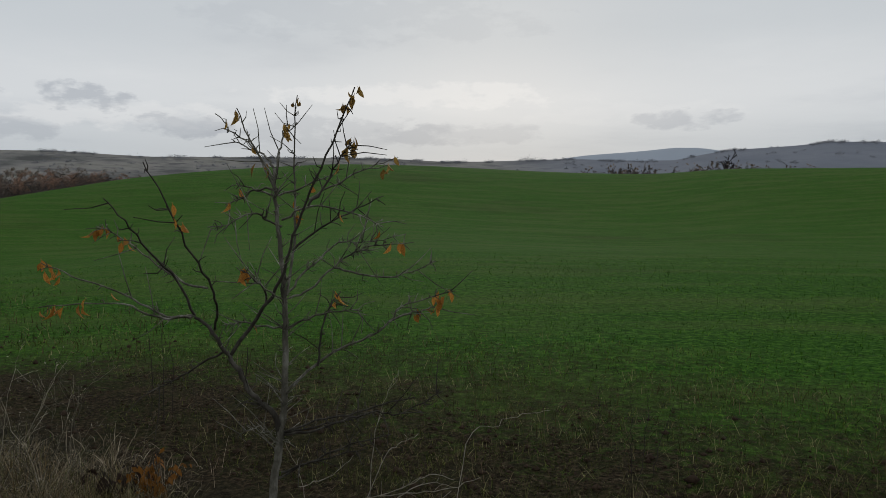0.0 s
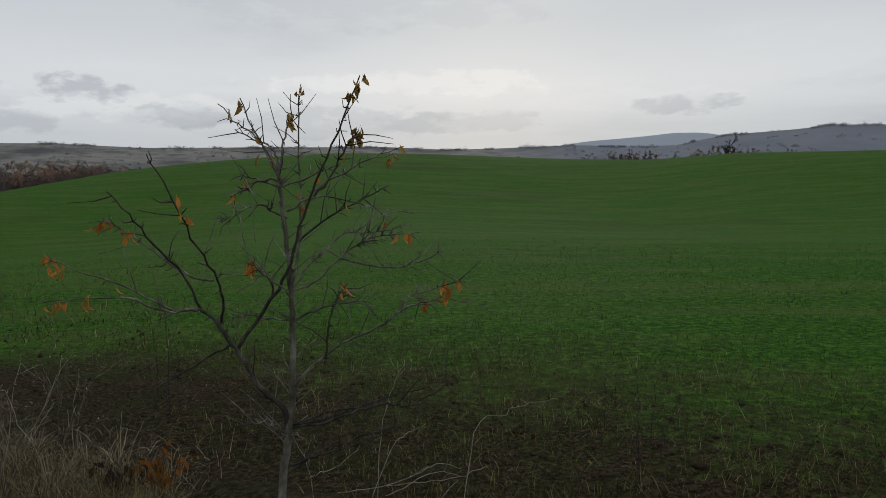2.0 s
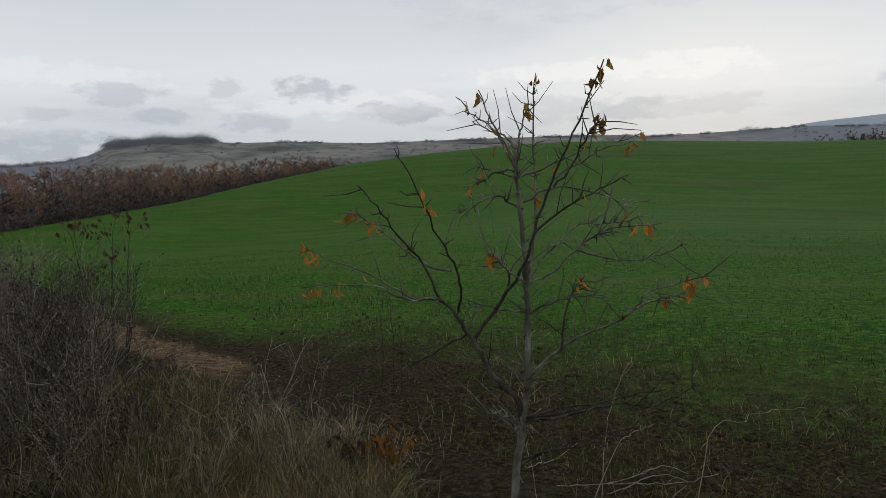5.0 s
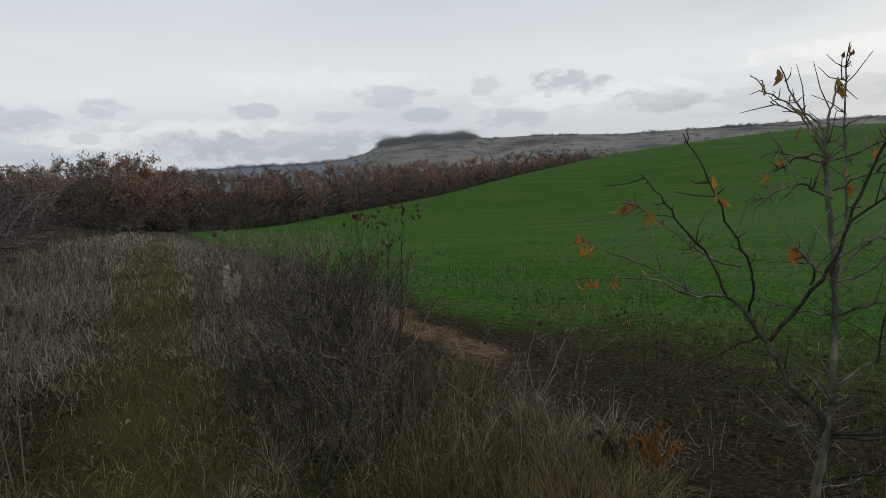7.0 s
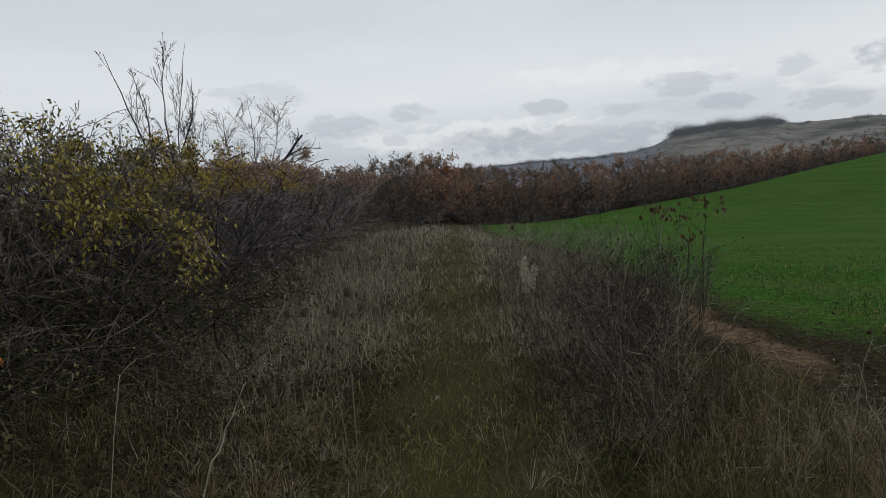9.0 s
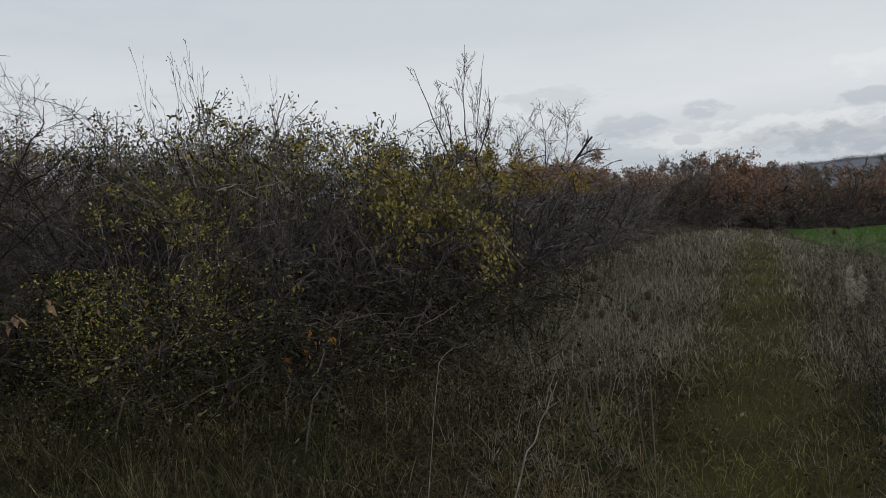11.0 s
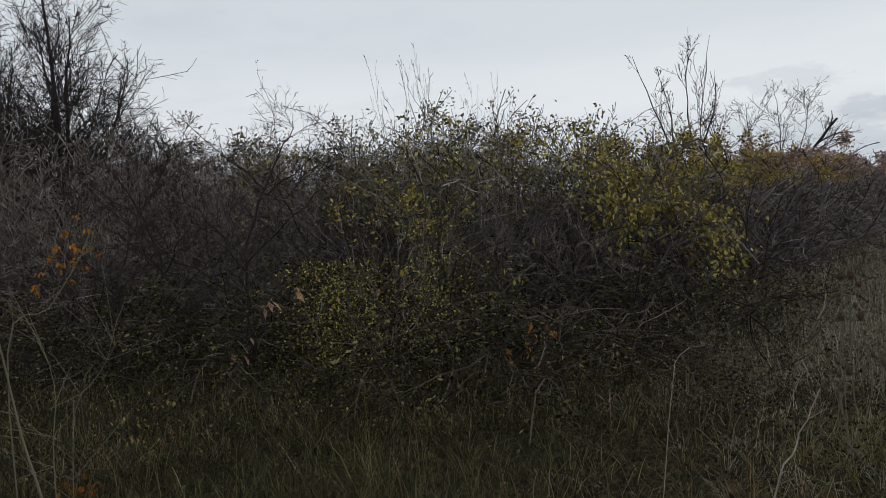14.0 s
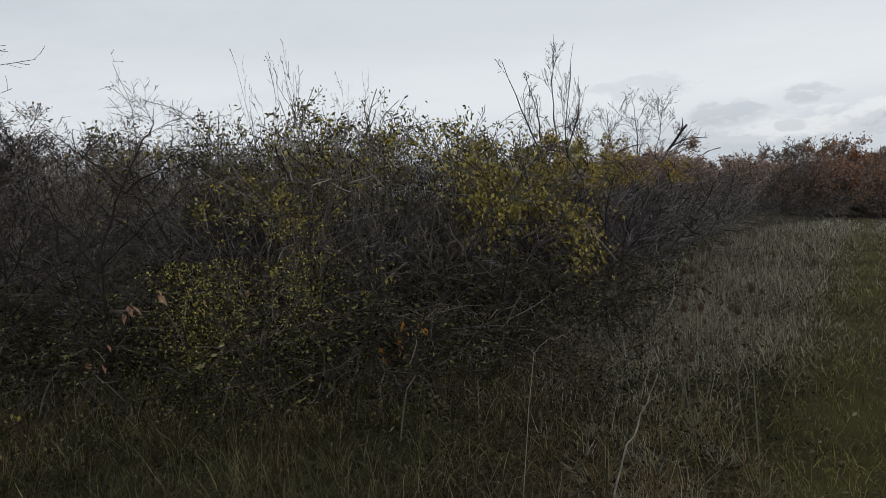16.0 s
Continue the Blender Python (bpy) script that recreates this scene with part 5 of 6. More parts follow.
cover("grey_stalks", 105, 7000, -140, -25, 5.5, 40, lambda x, y, r: verge(x, y) * clear(x, y) * (1 - 0.95 * on_path(x, y)) * (1 - 0.7 * shady(x, y)) * np.clip(0.2 + soft(waves(x, y, 4.0, 16) * 1.6), 0, 1), 0.15, 0.5, 0.9, M_GREY_WEED, "dead grey weed stalks", "weeds", wide=0.0004, least=0.0011)
cover("crop", 106, 170000, -62, 42, 3.0, 42, lambda x, y, r: soft(thick_crop(x, y) + 0.3 * waves(x, y, 1.7, 21)) * soft((42 - r) / 26), 0.03, 0.085, 1.5, M_CROP, "young green cereal crop", "crop", wide=0.00042, least=0.0013, segments=2)
cover("stubble", 107, 34000, -60, 42, 2.6, 16, lambda x, y, r: soft((field_side(x, y) + 0.2) / 0.6) * soft((5.4 - field_side(x, y)) / 3.5) * np.clip(0.5 + waves(x, y, 1.2, 23), 0, 1) * (1 - 0.85 * FARTHER(x, y)), 0.05, 0.18, 1.6, M_REDGRASS, "withered stubble on the bare headland", "grass", segments=2)
cover("headland_grass", 108, 70000, -60, 42, 2.6, 16, lambda x, y, r: soft((field_side(x, y) + 0.2) / 0.6) * soft((6.0 - field_side(x, y)) / 3.0) * np.clip(0.5 + waves(x, y, 1.0, 25) * 1.1, 0, 1) * (1 - 0.92 * FARTHER(x, y)), 0.05, 0.17, 1.5, M_GRASS, "sparse grass on the bare headland", "grass", segments=2)


cover("crop", 117, 110000, -45, 42, 3.0, 10, lambda x, y, r: soft((field_side(x, y) + 0.1) / 0.5) * soft((6.5 - field_side(x, y)) / 3.0) * np.clip(0.55 + 1.1 * waves(x, y, 0.9, 27), 0.05, 1), 0.04, 0.11, 1.7, M_CROP_THIN, "thin yellowish crop on the worn headland", "crop", least=0.0010, wide=0.0003, segments=2)


def tussocks(name, seed, n, az0, az1, r0, r1, keep, m, size, h0, h1, mat, label, lean=1.5):
    """Clumps of grass: blades that spring from one root and arch outwards."""
    rng = np.random.default_rng(seed)
    x, y, r = ring(rng, n, az0, az1, r0, r1)
    k = rng.uniform(0, 1, n) < keep(x, y, r)
    x, y = x[k], y[k]
    grown = rng.uniform(0.7, 1.15, len(x))
    i = np.repeat(np.arange(len(x)), m)
    a = rng.uniform(0, 6.283, len(i))
    d = np.abs(rng.normal(0, size, len(i))) * grown[i]
    bx, by = x[i] + d * np.cos(a), y[i] + d * np.sin(a)
    h = rng.uniform(h0, h1, len(i)) * grown[i]
    v, f = blades(rng, bx, by, h, np.maximum(0.0010, np.hypot(bx, by) * 0.00034), lean, 0.0, 3, a + rng.normal(0, 0.6, len(i)))
    return tagged(mesh_object(name, v, f, mat), label, "grass", kind="stuff")


def hedge_front(x, y, r):
    return verge(x, y) * clear(x, y) * (1 - on_path(x, y))


tussocks("grass_tussocks", 151, 620, -140, -78, 2.9, 8.5, lambda x, y, r: hedge_front(x, y, r) * np.clip(0.5 + waves(x, y, 2.4, 61), 0.1, 1), 62, 0.05, 0.16, 0.42, M_REDGRASS, "red-brown arching grass tussocks before the hedge")
tussocks("grass_tussocks", 152, 520, -140, -78, 2.9, 9.0, lambda x, y, r: hedge_front(x, y, r) * np.clip(0.5 + waves(x, y, 2.0, 63), 0.1, 1), 56, 0.05, 0.2, 0.48, M_SHADEGRASS, "arching grass tussocks before the hedge, darkened for their shade")
tussocks("grass_tussocks", 153, 80, -84, -62, 3.6, 6.2, lambda x, y, r: np.exp(-((field_side(x, y) + 4.25) / 0.45) ** 2) * clear(x, y), 90, 0.06, 0.12, 0.28, M_TAN, "tan withered grass tussocks beside the path")
tussocks("grass_tussocks", 154, 420, -40, -14, 3.2, 7.2, lambda x, y, r: np.exp(-((field_side(x, y) + 0.65) / 0.3) ** 2) * soft((along_edge(x, y) - 3.0) / 0.5) * soft((5.2 - along_edge(x, y)) / 1.0), 60, 0.05, 0.14, 0.34, M_PINKGRASS, "pale arching grass tussocks along the soil's edge")
tussocks("grass_tussocks", 155, 700, -84, -48, 3.6, 16, lambda x, y, r: hedge_front(x, y, r) * 0.5, 44, 0.05, 0.11, 0.28, M_PALEWEED, "pale dry grass tussocks of the verge", 1.9)


def nearside(x, y, r):
    return soft((-0.35 - field_side(x, y)) / 0.3) * soft((field_side(x, y) + 2.3) / 0.6)


tussocks("grass_tussocks", 156, 420, -48, -20, 3.1, 7.0, nearside, 46, 0.05, 0.14, 0.36, M_GRASS, "olive arching grass tussocks on the verge")
tussocks("grass_tussocks", 157, 200, -44, -22, 3.1, 6.5, nearside, 46, 0.05, 0.16, 0.40, M_TAN, "tan arching grass tussocks on the verge")


def forbs(name, seed, n, az0, az1, r0, r1, keep, tall, size, mat, label):
    rng = np.random.default_rng(seed)
    x, y, r = ring(rng, n, az0, az1, r0, r1)
    k = rng.uniform(0, 1, n) < keep(x, y, r)
    x, y, r = x[k], y[k], r[k]
    z = land(x, y) + rng.uniform(0.03, 1.0, len(x)) ** 1.3 * tall
    P = np.stack([x, y, z], -1)
    v, f = scatter_leaves(rng, P, rng.normal(0, 1, P.shape), size, 0.1, FLAT, FLAT_F)
    return tagged(mesh_object(name, v, f, mat), label, "weeds", kind="stuff")


M_HEAD = material("dark_seed_head", [(0.010, 0.008, 0.006), (0.03, 0.024, 0.018), (0.07, 0.055, 0.042)], 6, 0.85, 0.0, island=0.6)
M_LEAF_YOLIVE = material("yellow_olive_leaf", [(0.05, 0.048, 0.012), (0.37, 0.34, 0.075), (0.76, 0.68, 0.20)], 6, 0.6, 0.0, island=0.6, translucent=0.3)
forbs("undergrowth", 111, 24000, -140, -66, 5.2, 14, lambda x, y, r: verge(x, y) * (1 - on_path(x, y)) * np.clip(0.3 + soft(waves(x, y, 3.0, 31) * 1.5 + 0.3), 0, 1), 0.35, 0.024, M_LEAF_BRAMBLE, "dark leafy undergrowth before the hedge")
def yellow_patch(x, y, r):
    az = np.degrees(np.arctan2(x, y))
    return np.maximum(np.exp(-((az + 107) / 3.6) ** 2), 0.8 * np.exp(-((az + 100.5) / 2.8) ** 2)) * np.exp(-((r - 7.9) / 0.8) ** 2) * np.clip(0.5 + 1.4 * waves(x, y, 0.7, 47), 0.05, 1)


forbs("undergrowth", 112, 130000, -122, -88, 5.6, 10.0, yellow_patch, 1.25, 0.028, M_LEAF_YOLIVE, "yellowing leafy undergrowth before the hedge")
forbs("seed_heads", 118, 16000, -84, -42, 3.8, 16, lambda x, y, r: verge(x, y) * clear(x, y) * (1 - on_path(x, y)) * soft((field_side(x, y) + 7.0) / 0.8) * 0.8, 0.75, 0.021, M_HEAD, "dark seed heads of the dead weeds")
forbs("leaf_litter", 113, 3000, -140, -20, 2.3, 12, lambda x, y, r: verge(x, y) * 0.8, 0.02, 0.045, M_LEAF_BROWN, "fallen brown leaves in the grass")


def clods():
    """Crumbs and clods of bare soil along the field's edge."""
    rng = np.random.default_rng(121)
    x, y, r = ring(rng, 5000, -62, 42, 2.8, 20)
    s = field_side(x, y)
    k = rng.uniform(0, 1, len(x)) < soft((s + 0.3) / 0.5) * soft((3.2 - s) / 1.5)
    x, y, r = x[k], y[k], r[k]
    size = rng.gamma(2.0, 0.005, len(x)) + 0.004
    octa = np.array([[1, 0, 0], [0, 1, 0], [-1, 0, 0], [0, -1, 0], [0, 0, 0.8], [0, 0, -0.8]], float)
    tri = np.array([[0, 1, 4], [1, 2, 4], [2, 3, 4], [3, 0, 4], [1, 0, 5], [2, 1, 5], [3, 2, 5], [0, 3, 5]])
    v = octa[None] * (1 + rng.normal(0, 0.28, (len(x), 6, 1))) * size[:, None, None]
    v += np.stack([x, y, land(x, y) + size * 0.25], -1)[:, None]
    f = (tri[None] + (np.arange(len(x)) * 6)[:, None, None]).reshape(-1, 3)
    tagged(mesh_object("soil_clods", v.reshape(-1, 3), [f], M_CLOD), "crumbs of bare brown soil on the headland", "soil", kind="stuff")


clods()


def strew(name, protos, seed, n, az0, az1, r0, r1, keep, s0, s1, mat, label, category):
    """Many copies of a few small plants as one patch."""
    rng = np.random.default_rng(seed)
    x, y, r = ring(rng, n, az0, az1, r0, r1)
    k = rng.uniform(0, 1, n) < keep(x, y, r)
    x, y = x[k], y[k]
    z = land(x, y) - 0.02
    out = []
    for i in range(len(x)):
        v, f = protos[rng.integers(len(protos))]
        a, s = rng.uniform(0, 6.283), rng.uniform(s0, s1)
        c, q = math.cos(a) * s, math.sin(a) * s
        tip = rng.normal(0, 0.12, 2)
        w = np.stack([v[:, 0] * c - v[:, 1] * q + v[:, 2] * tip[0] * s + x[i], v[:, 0] * q + v[:, 1] * c + v[:, 2] * tip[1] * s + y[i], v[:, 2] * s + z[i]], -1)
        out.append((w, f))
    V, F = join(out)
    return tagged(mesh_object(name, V, F, mat), label, category, kind="stuff")


def weed(seed, kids=(9, 4), spread=50, head=0.016, ratio=0.42, wander=0.22):
    """One dead branched weed, a metre tall, with small seed heads."""
    rng = np.random.default_rng(seed)
    out, tips = grow(rng, (0, 0, 0), (0, 0, 1), 1.0, 0.0021, dict(kids=kids, ratio=ratio, spread=spread, wander=wander, sway=0.2, lift=0.05, thin=0.7, low=0.15, least=0.0009))
    v, f = join([tubes(out[0], 3), ribbons(out[1] + out[2], rng)])
    P = np.array([p for p, _ in tips[::2]])
    hv, hf = scatter_leaves(rng, P, np.array([w for _, w in tips[::2]]), head, 0.0, FLAT, FLAT_F)
    return join([(v, f), (hv, hf)])


WEEDS = [weed(200 + k) for k in range(6)]
THIN = [weed(210 + k, (6, 3), 36, 0.012, 0.36, 0.16) for k in range(4)]
strew("dead_weeds", WEEDS, 131, 900, -72, -28, 3.6, 26, lambda x, y, r: verge(x, y) * (1 - on_path(x, y)) * soft((field_side(x, y) + 2.7) / 0.6) * 0.75 * (1 - soft((field_side(x, y) + 1.7) / 0.5) * soft((along_edge(x, y) - 3.6) / 1.5)), 0.4, 0.9, M_GREY_WEED, "dead branching weeds with dark seed heads beside the path", "weeds")
strew("dead_weeds", WEEDS, 135, 560, -66, -34, 4.2, 14, lambda x, y, r: verge(x, y) * soft((field_side(x, y) + 2.8) / 0.4) * soft((-1.1 - field_side(x, y)) / 0.4), 0.5, 1.0, M_WEED_DARK, "dark dead weeds with seed heads beside the path", "weeds")
strew("dead_weeds", WEEDS + THIN, 132, 900, -140, -58, 5.2, 24, lambda x, y, r: verge(x, y) * (1 - on_path(x, y)) * soft((-3.9 - field_side(x, y)) / 0.8) * 0.55, 0.3, 0.7, M_WEED_DARK, "dead dark weeds before the hedge", "weeds")
strew("dead_weeds", WEEDS, 136, 520, -72, -46, 12, 60, lambda x, y, r: soft((0.15 - field_side(x, y)) / 0.5) * (1 - on_path(x, y)) * 0.8, 0.6, 1.15, M_GREY_WEED, "grey dead weeds of the far verge", "weeds")
strew("dead_weeds", WEEDS, 138, 130, -122, -88, 5.0, 9.2, yellow_patch, 0.7, 1.2, M_GREY_WEED, "weed stems among yellowing leaves", "weeds")
strew("dead_weeds", WEEDS, 137, 120, -49, -43, 4.6, 8.6, lambda x, y, r: soft((-0.15 - field_side(x, y)) / 0.4) * soft((field_side(x, y) + 2.6) / 0.6), 0.8, 1.25, M_WEED_DARK, "tall dark weeds with seed heads at the soil's edge", "weeds")
strew("dead_weeds", THIN, 139, 90, -49, -42.6, 4.6, 8.6, lambda x, y, r: soft((-0.15 - field_side(x, y)) / 0.4) * soft((field_side(x, y) + 2.6) / 0.6), 0.7, 1.1, M_PALEWEED, "tall pale weeds at the soil's edge", "weeds")
strew("dead_weeds", THIN + WEEDS, 140, 900, -80, -58, 6.0, 22, lambda x, y, r: verge(x, y) * (1 - on_path(x, y)) * soft((-3.6 - field_side(x, y)) / 0.5) * soft((field_side(x, y) + 7.0) / 0.8) * 0.6, 0.3, 0.65, M_PALEWEED, "pale grey dead weeds beside the path", "weeds")
strew("dead_weeds", WEEDS, 141, 200, -60, -45, 7.5, 15, lambda x, y, r: soft((-0.7 - field_side(x, y)) / 0.4) * soft((field_side(x, y) + 2.6) / 0.6), 0.95, 1.3, M_GREY_WEED, "tall grey weeds with seed heads at the field's edge", "weeds")
strew("dead_weeds", THIN, 133, 600, -75, -20, 4.0, 40, lambda x, y, r: verge(x, y) * (1 - on_path(x, y)) * 0.5, 0.3, 0.7, M_PALEWEED, "thin weed stems on the verge", "weeds")
strew("dead_weeds", THIN, 134, 160, -62, 40, 3.4, 9, lambda x, y, r: soft((field_side(x, y)) / 0.5) * 0.5, 0.15, 0.4, M_WEED_DARK, "small dead weeds on the bare headland", "weeds")


# ---- single plants that stand out ----
def tip_leaves(parent, rng, spots, size, mat, name="leaf", hang=-90):
    """Single folded leaves as parts, on one shared mesh."""
    data = None
    for p in spots:
        if data is None:
            ob = mesh_object(name, LEAF, [LEAF_F], mat, parent)
            data = ob.data
        else:
            ob = new(name, data)
            ob.parent = parent
        ob.matrix_basis = pose(*p, hang + rng.uniform(-35, 35), rng.uniform(-40, 40), rng.uniform(0, 360)) @ Matrix.Scale(size * rng.uniform(0.7, 1.25), 4)


def verge_bush():
    """The tall leafy-topped weed bush at the field's edge."""
    rng = np.random.default_rng(301)
    x, y = bearing(-41.8, 8.1)
    bush = empty("weed_bush", x, y)
    tagged(bush, "tall dead weed bush with brown hanging leaves at its tips", "bush")
    for k in range(11):
        a = rng.uniform(0, 6.283)
        h = (1.36 if k < 4 else rng.uniform(0.75, 1.15))
        out, tips = grow(rng, (math.cos(a) * 0.12, math.sin(a) * 0.12, 0), (math.cos(a) * 0.22, math.sin(a) * 0.22, 1), h, 0.007, dict(kids=(8, 3), ratio=0.34, spread=30, wander=0.08, sway=0.05, lift=0.08, thin=0.5, low=0.3, least=0.0016))
        part("stem", tubes(out[0], 4), M_BARK_DARK, bush)
        tagged(part("twigwork", join([tubes(out[1], 3), ribbons(out[2], rng)]), M_TWIG, bush), kind="stuff")
        P = np.array([p for p, _ in tips])
        tagged(part("seed_head", scatter_leaves(rng, P, np.array([w for _, w in tips]), 0.016, 0.2), M_TWIG, bush), kind="stuff")
        if k < 6:
            top = P[np.argsort(-P[:, 2])[:14]]
            tip_leaves(bush, rng, top + rng.normal(0, 0.02, top.shape), 0.062, M_HANG)


M_HANG = material("withered_leaf", [(0.03, 0.018, 0.013), (0.085, 0.052, 0.034), (0.18, 0.115, 0.07)], 20, 0.7, 0.2, 80, translucent=0.2, per_object=0.35)
verge_bush()


def seed_plume():
    """Pale feathery seed plumes of a tall dry grass."""
    rng = np.random.default_rng(305)
    x, y = bearing(-53.8, 8.0)
    clump = empty("plume_grass", x, y)
    tagged(clump, "dry tall grass with pale fluffy seed plumes", "grass")
    for k, (dx, dy, h) in enumerate(((0, 0, 0.92), (0.05, 0.03, 0.84), (-0.04, 0.05, 0.76))):
        stalk = bend([(dx, dy, 0), (dx * 1.2, dy, h * 0.5), (dx * 2 + 0.02, dy * 2, h)], 4)
        part("stalk", tubes([(stalk, np.linspace(0.004, 0.002, len(stalk)))], 4), M_STRAW, clump)
        n = 420
        t = rng.uniform(0.72, 1.0, n)
        P = np.stack([np.interp(t, np.linspace(0, 1, len(stalk)), stalk[:, i]) for i in range(3)], -1)
        w = rng.normal(0, 1, (n, 3)) * np.array([1, 1, 0.3]) + np.array([0, 0, 0.7])
        part("plume", scatter_leaves(rng, P, w, 0.045, 0.0, np.array([[0, 0, 0], [0.08, 0.5, 0], [0, 1, 0], [-0.08, 0.5, 0]]), FLAT_F), M_PLUME, clump)


seed_plume()


def teasel_head():
    """An egg-shaped spiny head, as one mesh."""
    rng = np.random.default_rng(309)
    lines, z = [], np.linspace(0, 1, 7)
    lines.append((np.stack([0 * z, 0 * z, z * 0.06], -1), 0.017 * np.sin(np.pi * (0.08 + 0.86 * z)) + 0.002))
    core = tubes(lines, 8)
    n = 150
    a, t = rng.uniform(0, 6.283, n), rng.uniform(0.03, 1, n)
    rr = 0.017 * np.sin(np.pi * (0.08 + 0.86 * t))
    P = np.stack([rr * np.cos(a), rr * np.sin(a), t * 0.06], -1)
    W = np.stack([np.cos(a), np.sin(a), 0.9 + 0 * a], -1) * 2
    spikes = scatter_leaves(rng, P, W, 0.014, 0.0, np.array([[-0.09, 0, 0], [0.09, 0, 0], [0, 1, 0]]), np.array([[0, 1, 2]]))
    a = np.arange(9) * 0.698
    brac = scatter_leaves(rng, np.stack([0.008 * np.cos(a), 0.008 * np.sin(a), 0 * a], -1), np.stack([np.cos(a), np.sin(a), 0.3 + 0 * a], -1) * 3, 0.05, -0.4, np.array([[-0.05, 0, 0], [0.05, 0, 0], [0, 1, 0]]), np.array([[0, 1, 2]]))
    return join([core, spikes, brac])


def teasels():
    rng = np.random.default_rng(310)
    head = teasel_head()
    data = None
    for az, el, r in ((-72.3, -5.2, 5.3), (-71.7, -5.2, 5.4), (-72.5, -7.9, 5.1), (-71.3, -7.9, 5.2), (-68.0, -6.6, 5.0), (-69.0, -8.1, 4.9), (-72.3, -11.4, 4.9), (-53.6, -2.2, 8.6), (-54.4, -2.6, 9.0)):
        x, y = bearing(az, r)
        z = EYE + r * math.tan(math.radians(el))
        plant = empty("teasel", x, y)
        tagged(plant, "dead brown teasel with a spiny egg-shaped head", "weed", "teasels")
        h = z - plant.location.z - 0.06
        lean = rng.normal(0, 0.03, 2)
        stem = bend([(-lean[0] * 3, -lean[1] * 3, 0), (lean[0], lean[1], h * 0.5), (0, 0, h)], 4)
        part("stem", tubes([(stem, np.linspace(0.0055, 0.003, len(stem)))], 5), M_GREY_WEED, plant)
        if data is None:
            ob = part("seed_head", head, M_TEASEL, plant)
            data = ob.data
        else:
            ob = new("seed_head", data)
            ob.parent = plant
        ob.matrix_basis = pose(0, 0, h, rng.uniform(-8, 8), rng.uniform(-8, 8), rng.uniform(0, 360))
        for k in range(2):
            t = rng.uniform(0.45, 0.8)
            p = stem[int(t * (len(stem) - 1))]
            a = rng.uniform(0, 6.28)
            br = np.array([p, p + np.array([math.cos(a) * 0.05, math.sin(a) * 0.05, 0.12]), p + np.array([math.cos(a) * 0.07, math.sin(a) * 0.07, 0.24])])
            part("branch", tubes([(br, np.array([0.003, 0.0024, 0.002]))], 4), M_GREY_WEED, plant)
            ob = new("seed_head", data)
            ob.parent = plant
            ob.matrix_basis = pose(*br[-1], 0, 0, 0) @ Matrix.Scale(0.6, 4)


M_TEASEL = material("teasel_head", [(0.05, 0.035, 0.025), (0.11, 0.08, 0.055), (0.20, 0.155, 0.11)], 60, 0.9, 0.4, 300)
teasels()


def cane(name, label, pts, r0, mat, shoots=(), category="weed"):
    """One leaning stalk through places of the world, with a few short side shoots; its foot rests on the land."""
    rng = np.random.default_rng(int(abs(pts[0][0]) * 1000) + 7)
    x, y = pts[0]
    ob = empty(name, x, y)
    tagged(ob, label, category)
    foot = np.array([x, y, ob.location.z])
    line = bend([(0, 0, 0)] + [tuple(np.array(p) - foot) for p in pts[1:]], 5)
    line[1:-1] += rng.normal(0, 0.004, (len(line) - 2, 3))
    part("stem", tubes([(line, np.linspace(r0 * 0.62, r0 * 0.26, len(line)))], 5), mat, ob)
    for t in shoots:
        i = min(int(t * (len(line) - 1)), len(line) - 2)
        d = unit(unit(line[i + 1] - line[i]) + unit(rng.normal(0, 1, 3)) * 0.9 + np.array([0, 0, 0.3]))
        ln = rng.uniform(0.02, 0.08)
        sh = np.array([line[i], line[i] + d * ln * 0.5, line[i] + d * ln + rng.normal(0, 0.01, 3)])
        part("shoot", tubes([(sh, np.array([0.0014, 0.0011, 0.0007]))], 4), mat, ob)
    return ob


PALE_CANE = "pale dry leaning weed stalk"
M_PALE = material("pale_stalk", [(0.14, 0.12, 0.095), (0.27, 0.24, 0.19), (0.44, 0.40, 0.33)], 30, 0.8, 0.2, 120)
cane("dry_stalk", PALE_CANE, [bearing(-81.0, 2.45), spot(-80.2, -20.5, 2.55), spot(-78.4, -16.0, 2.6), spot(-76.7, -12.5, 2.7)], 0.0065, M_PALE, (0.5, 0.68, 0.85))
cane("dry_stalk", PALE_CANE, [bearing(-86.5, 3.3), spot(-84.8, -12.6, 3.5), spot(-83.2, -10.2, 3.6), spot(-81.6, -10.0, 3.7)], 0.0035, M_PALE, (0.4, 0.6))
cane("dry_stalk", PALE_CANE, [bearing(-8.2, 3.2), spot(-5.0, -20.0, 3.3), spot(-3.6, -18.6, 3.35), spot(-2.0, -17.8, 3.4)], 0.004, M_PALE, (0.5, 0.8))
cane("dry_stalk", PALE_CANE, [bearing(-6.2, 3.2), spot(-5.6, -18.5, 3.25), spot(-4.8, -15.5, 3.3), spot(-3.6, -13.2, 3.35)], 0.003, M_PALE, (0.5, 0.8, 0.95))
cane("dry_stalk", PALE_CANE, [bearing(0.2, 3.0), spot(2.0, -18.6, 3.2), spot(4.4, -17.0, 3.3), spot(6.4, -16.2, 3.4), spot(8.6, -15.9, 3.5)], 0.0035, M_PALE, (0.6, 0.85))
cane("dry_stalk", PALE_CANE, [bearing(-10.5, 3.4), spot(-11.5, -20.5, 3.5), spot(-12.6, -18.0, 3.6)], 0.003, M_PALE, (0.6,))
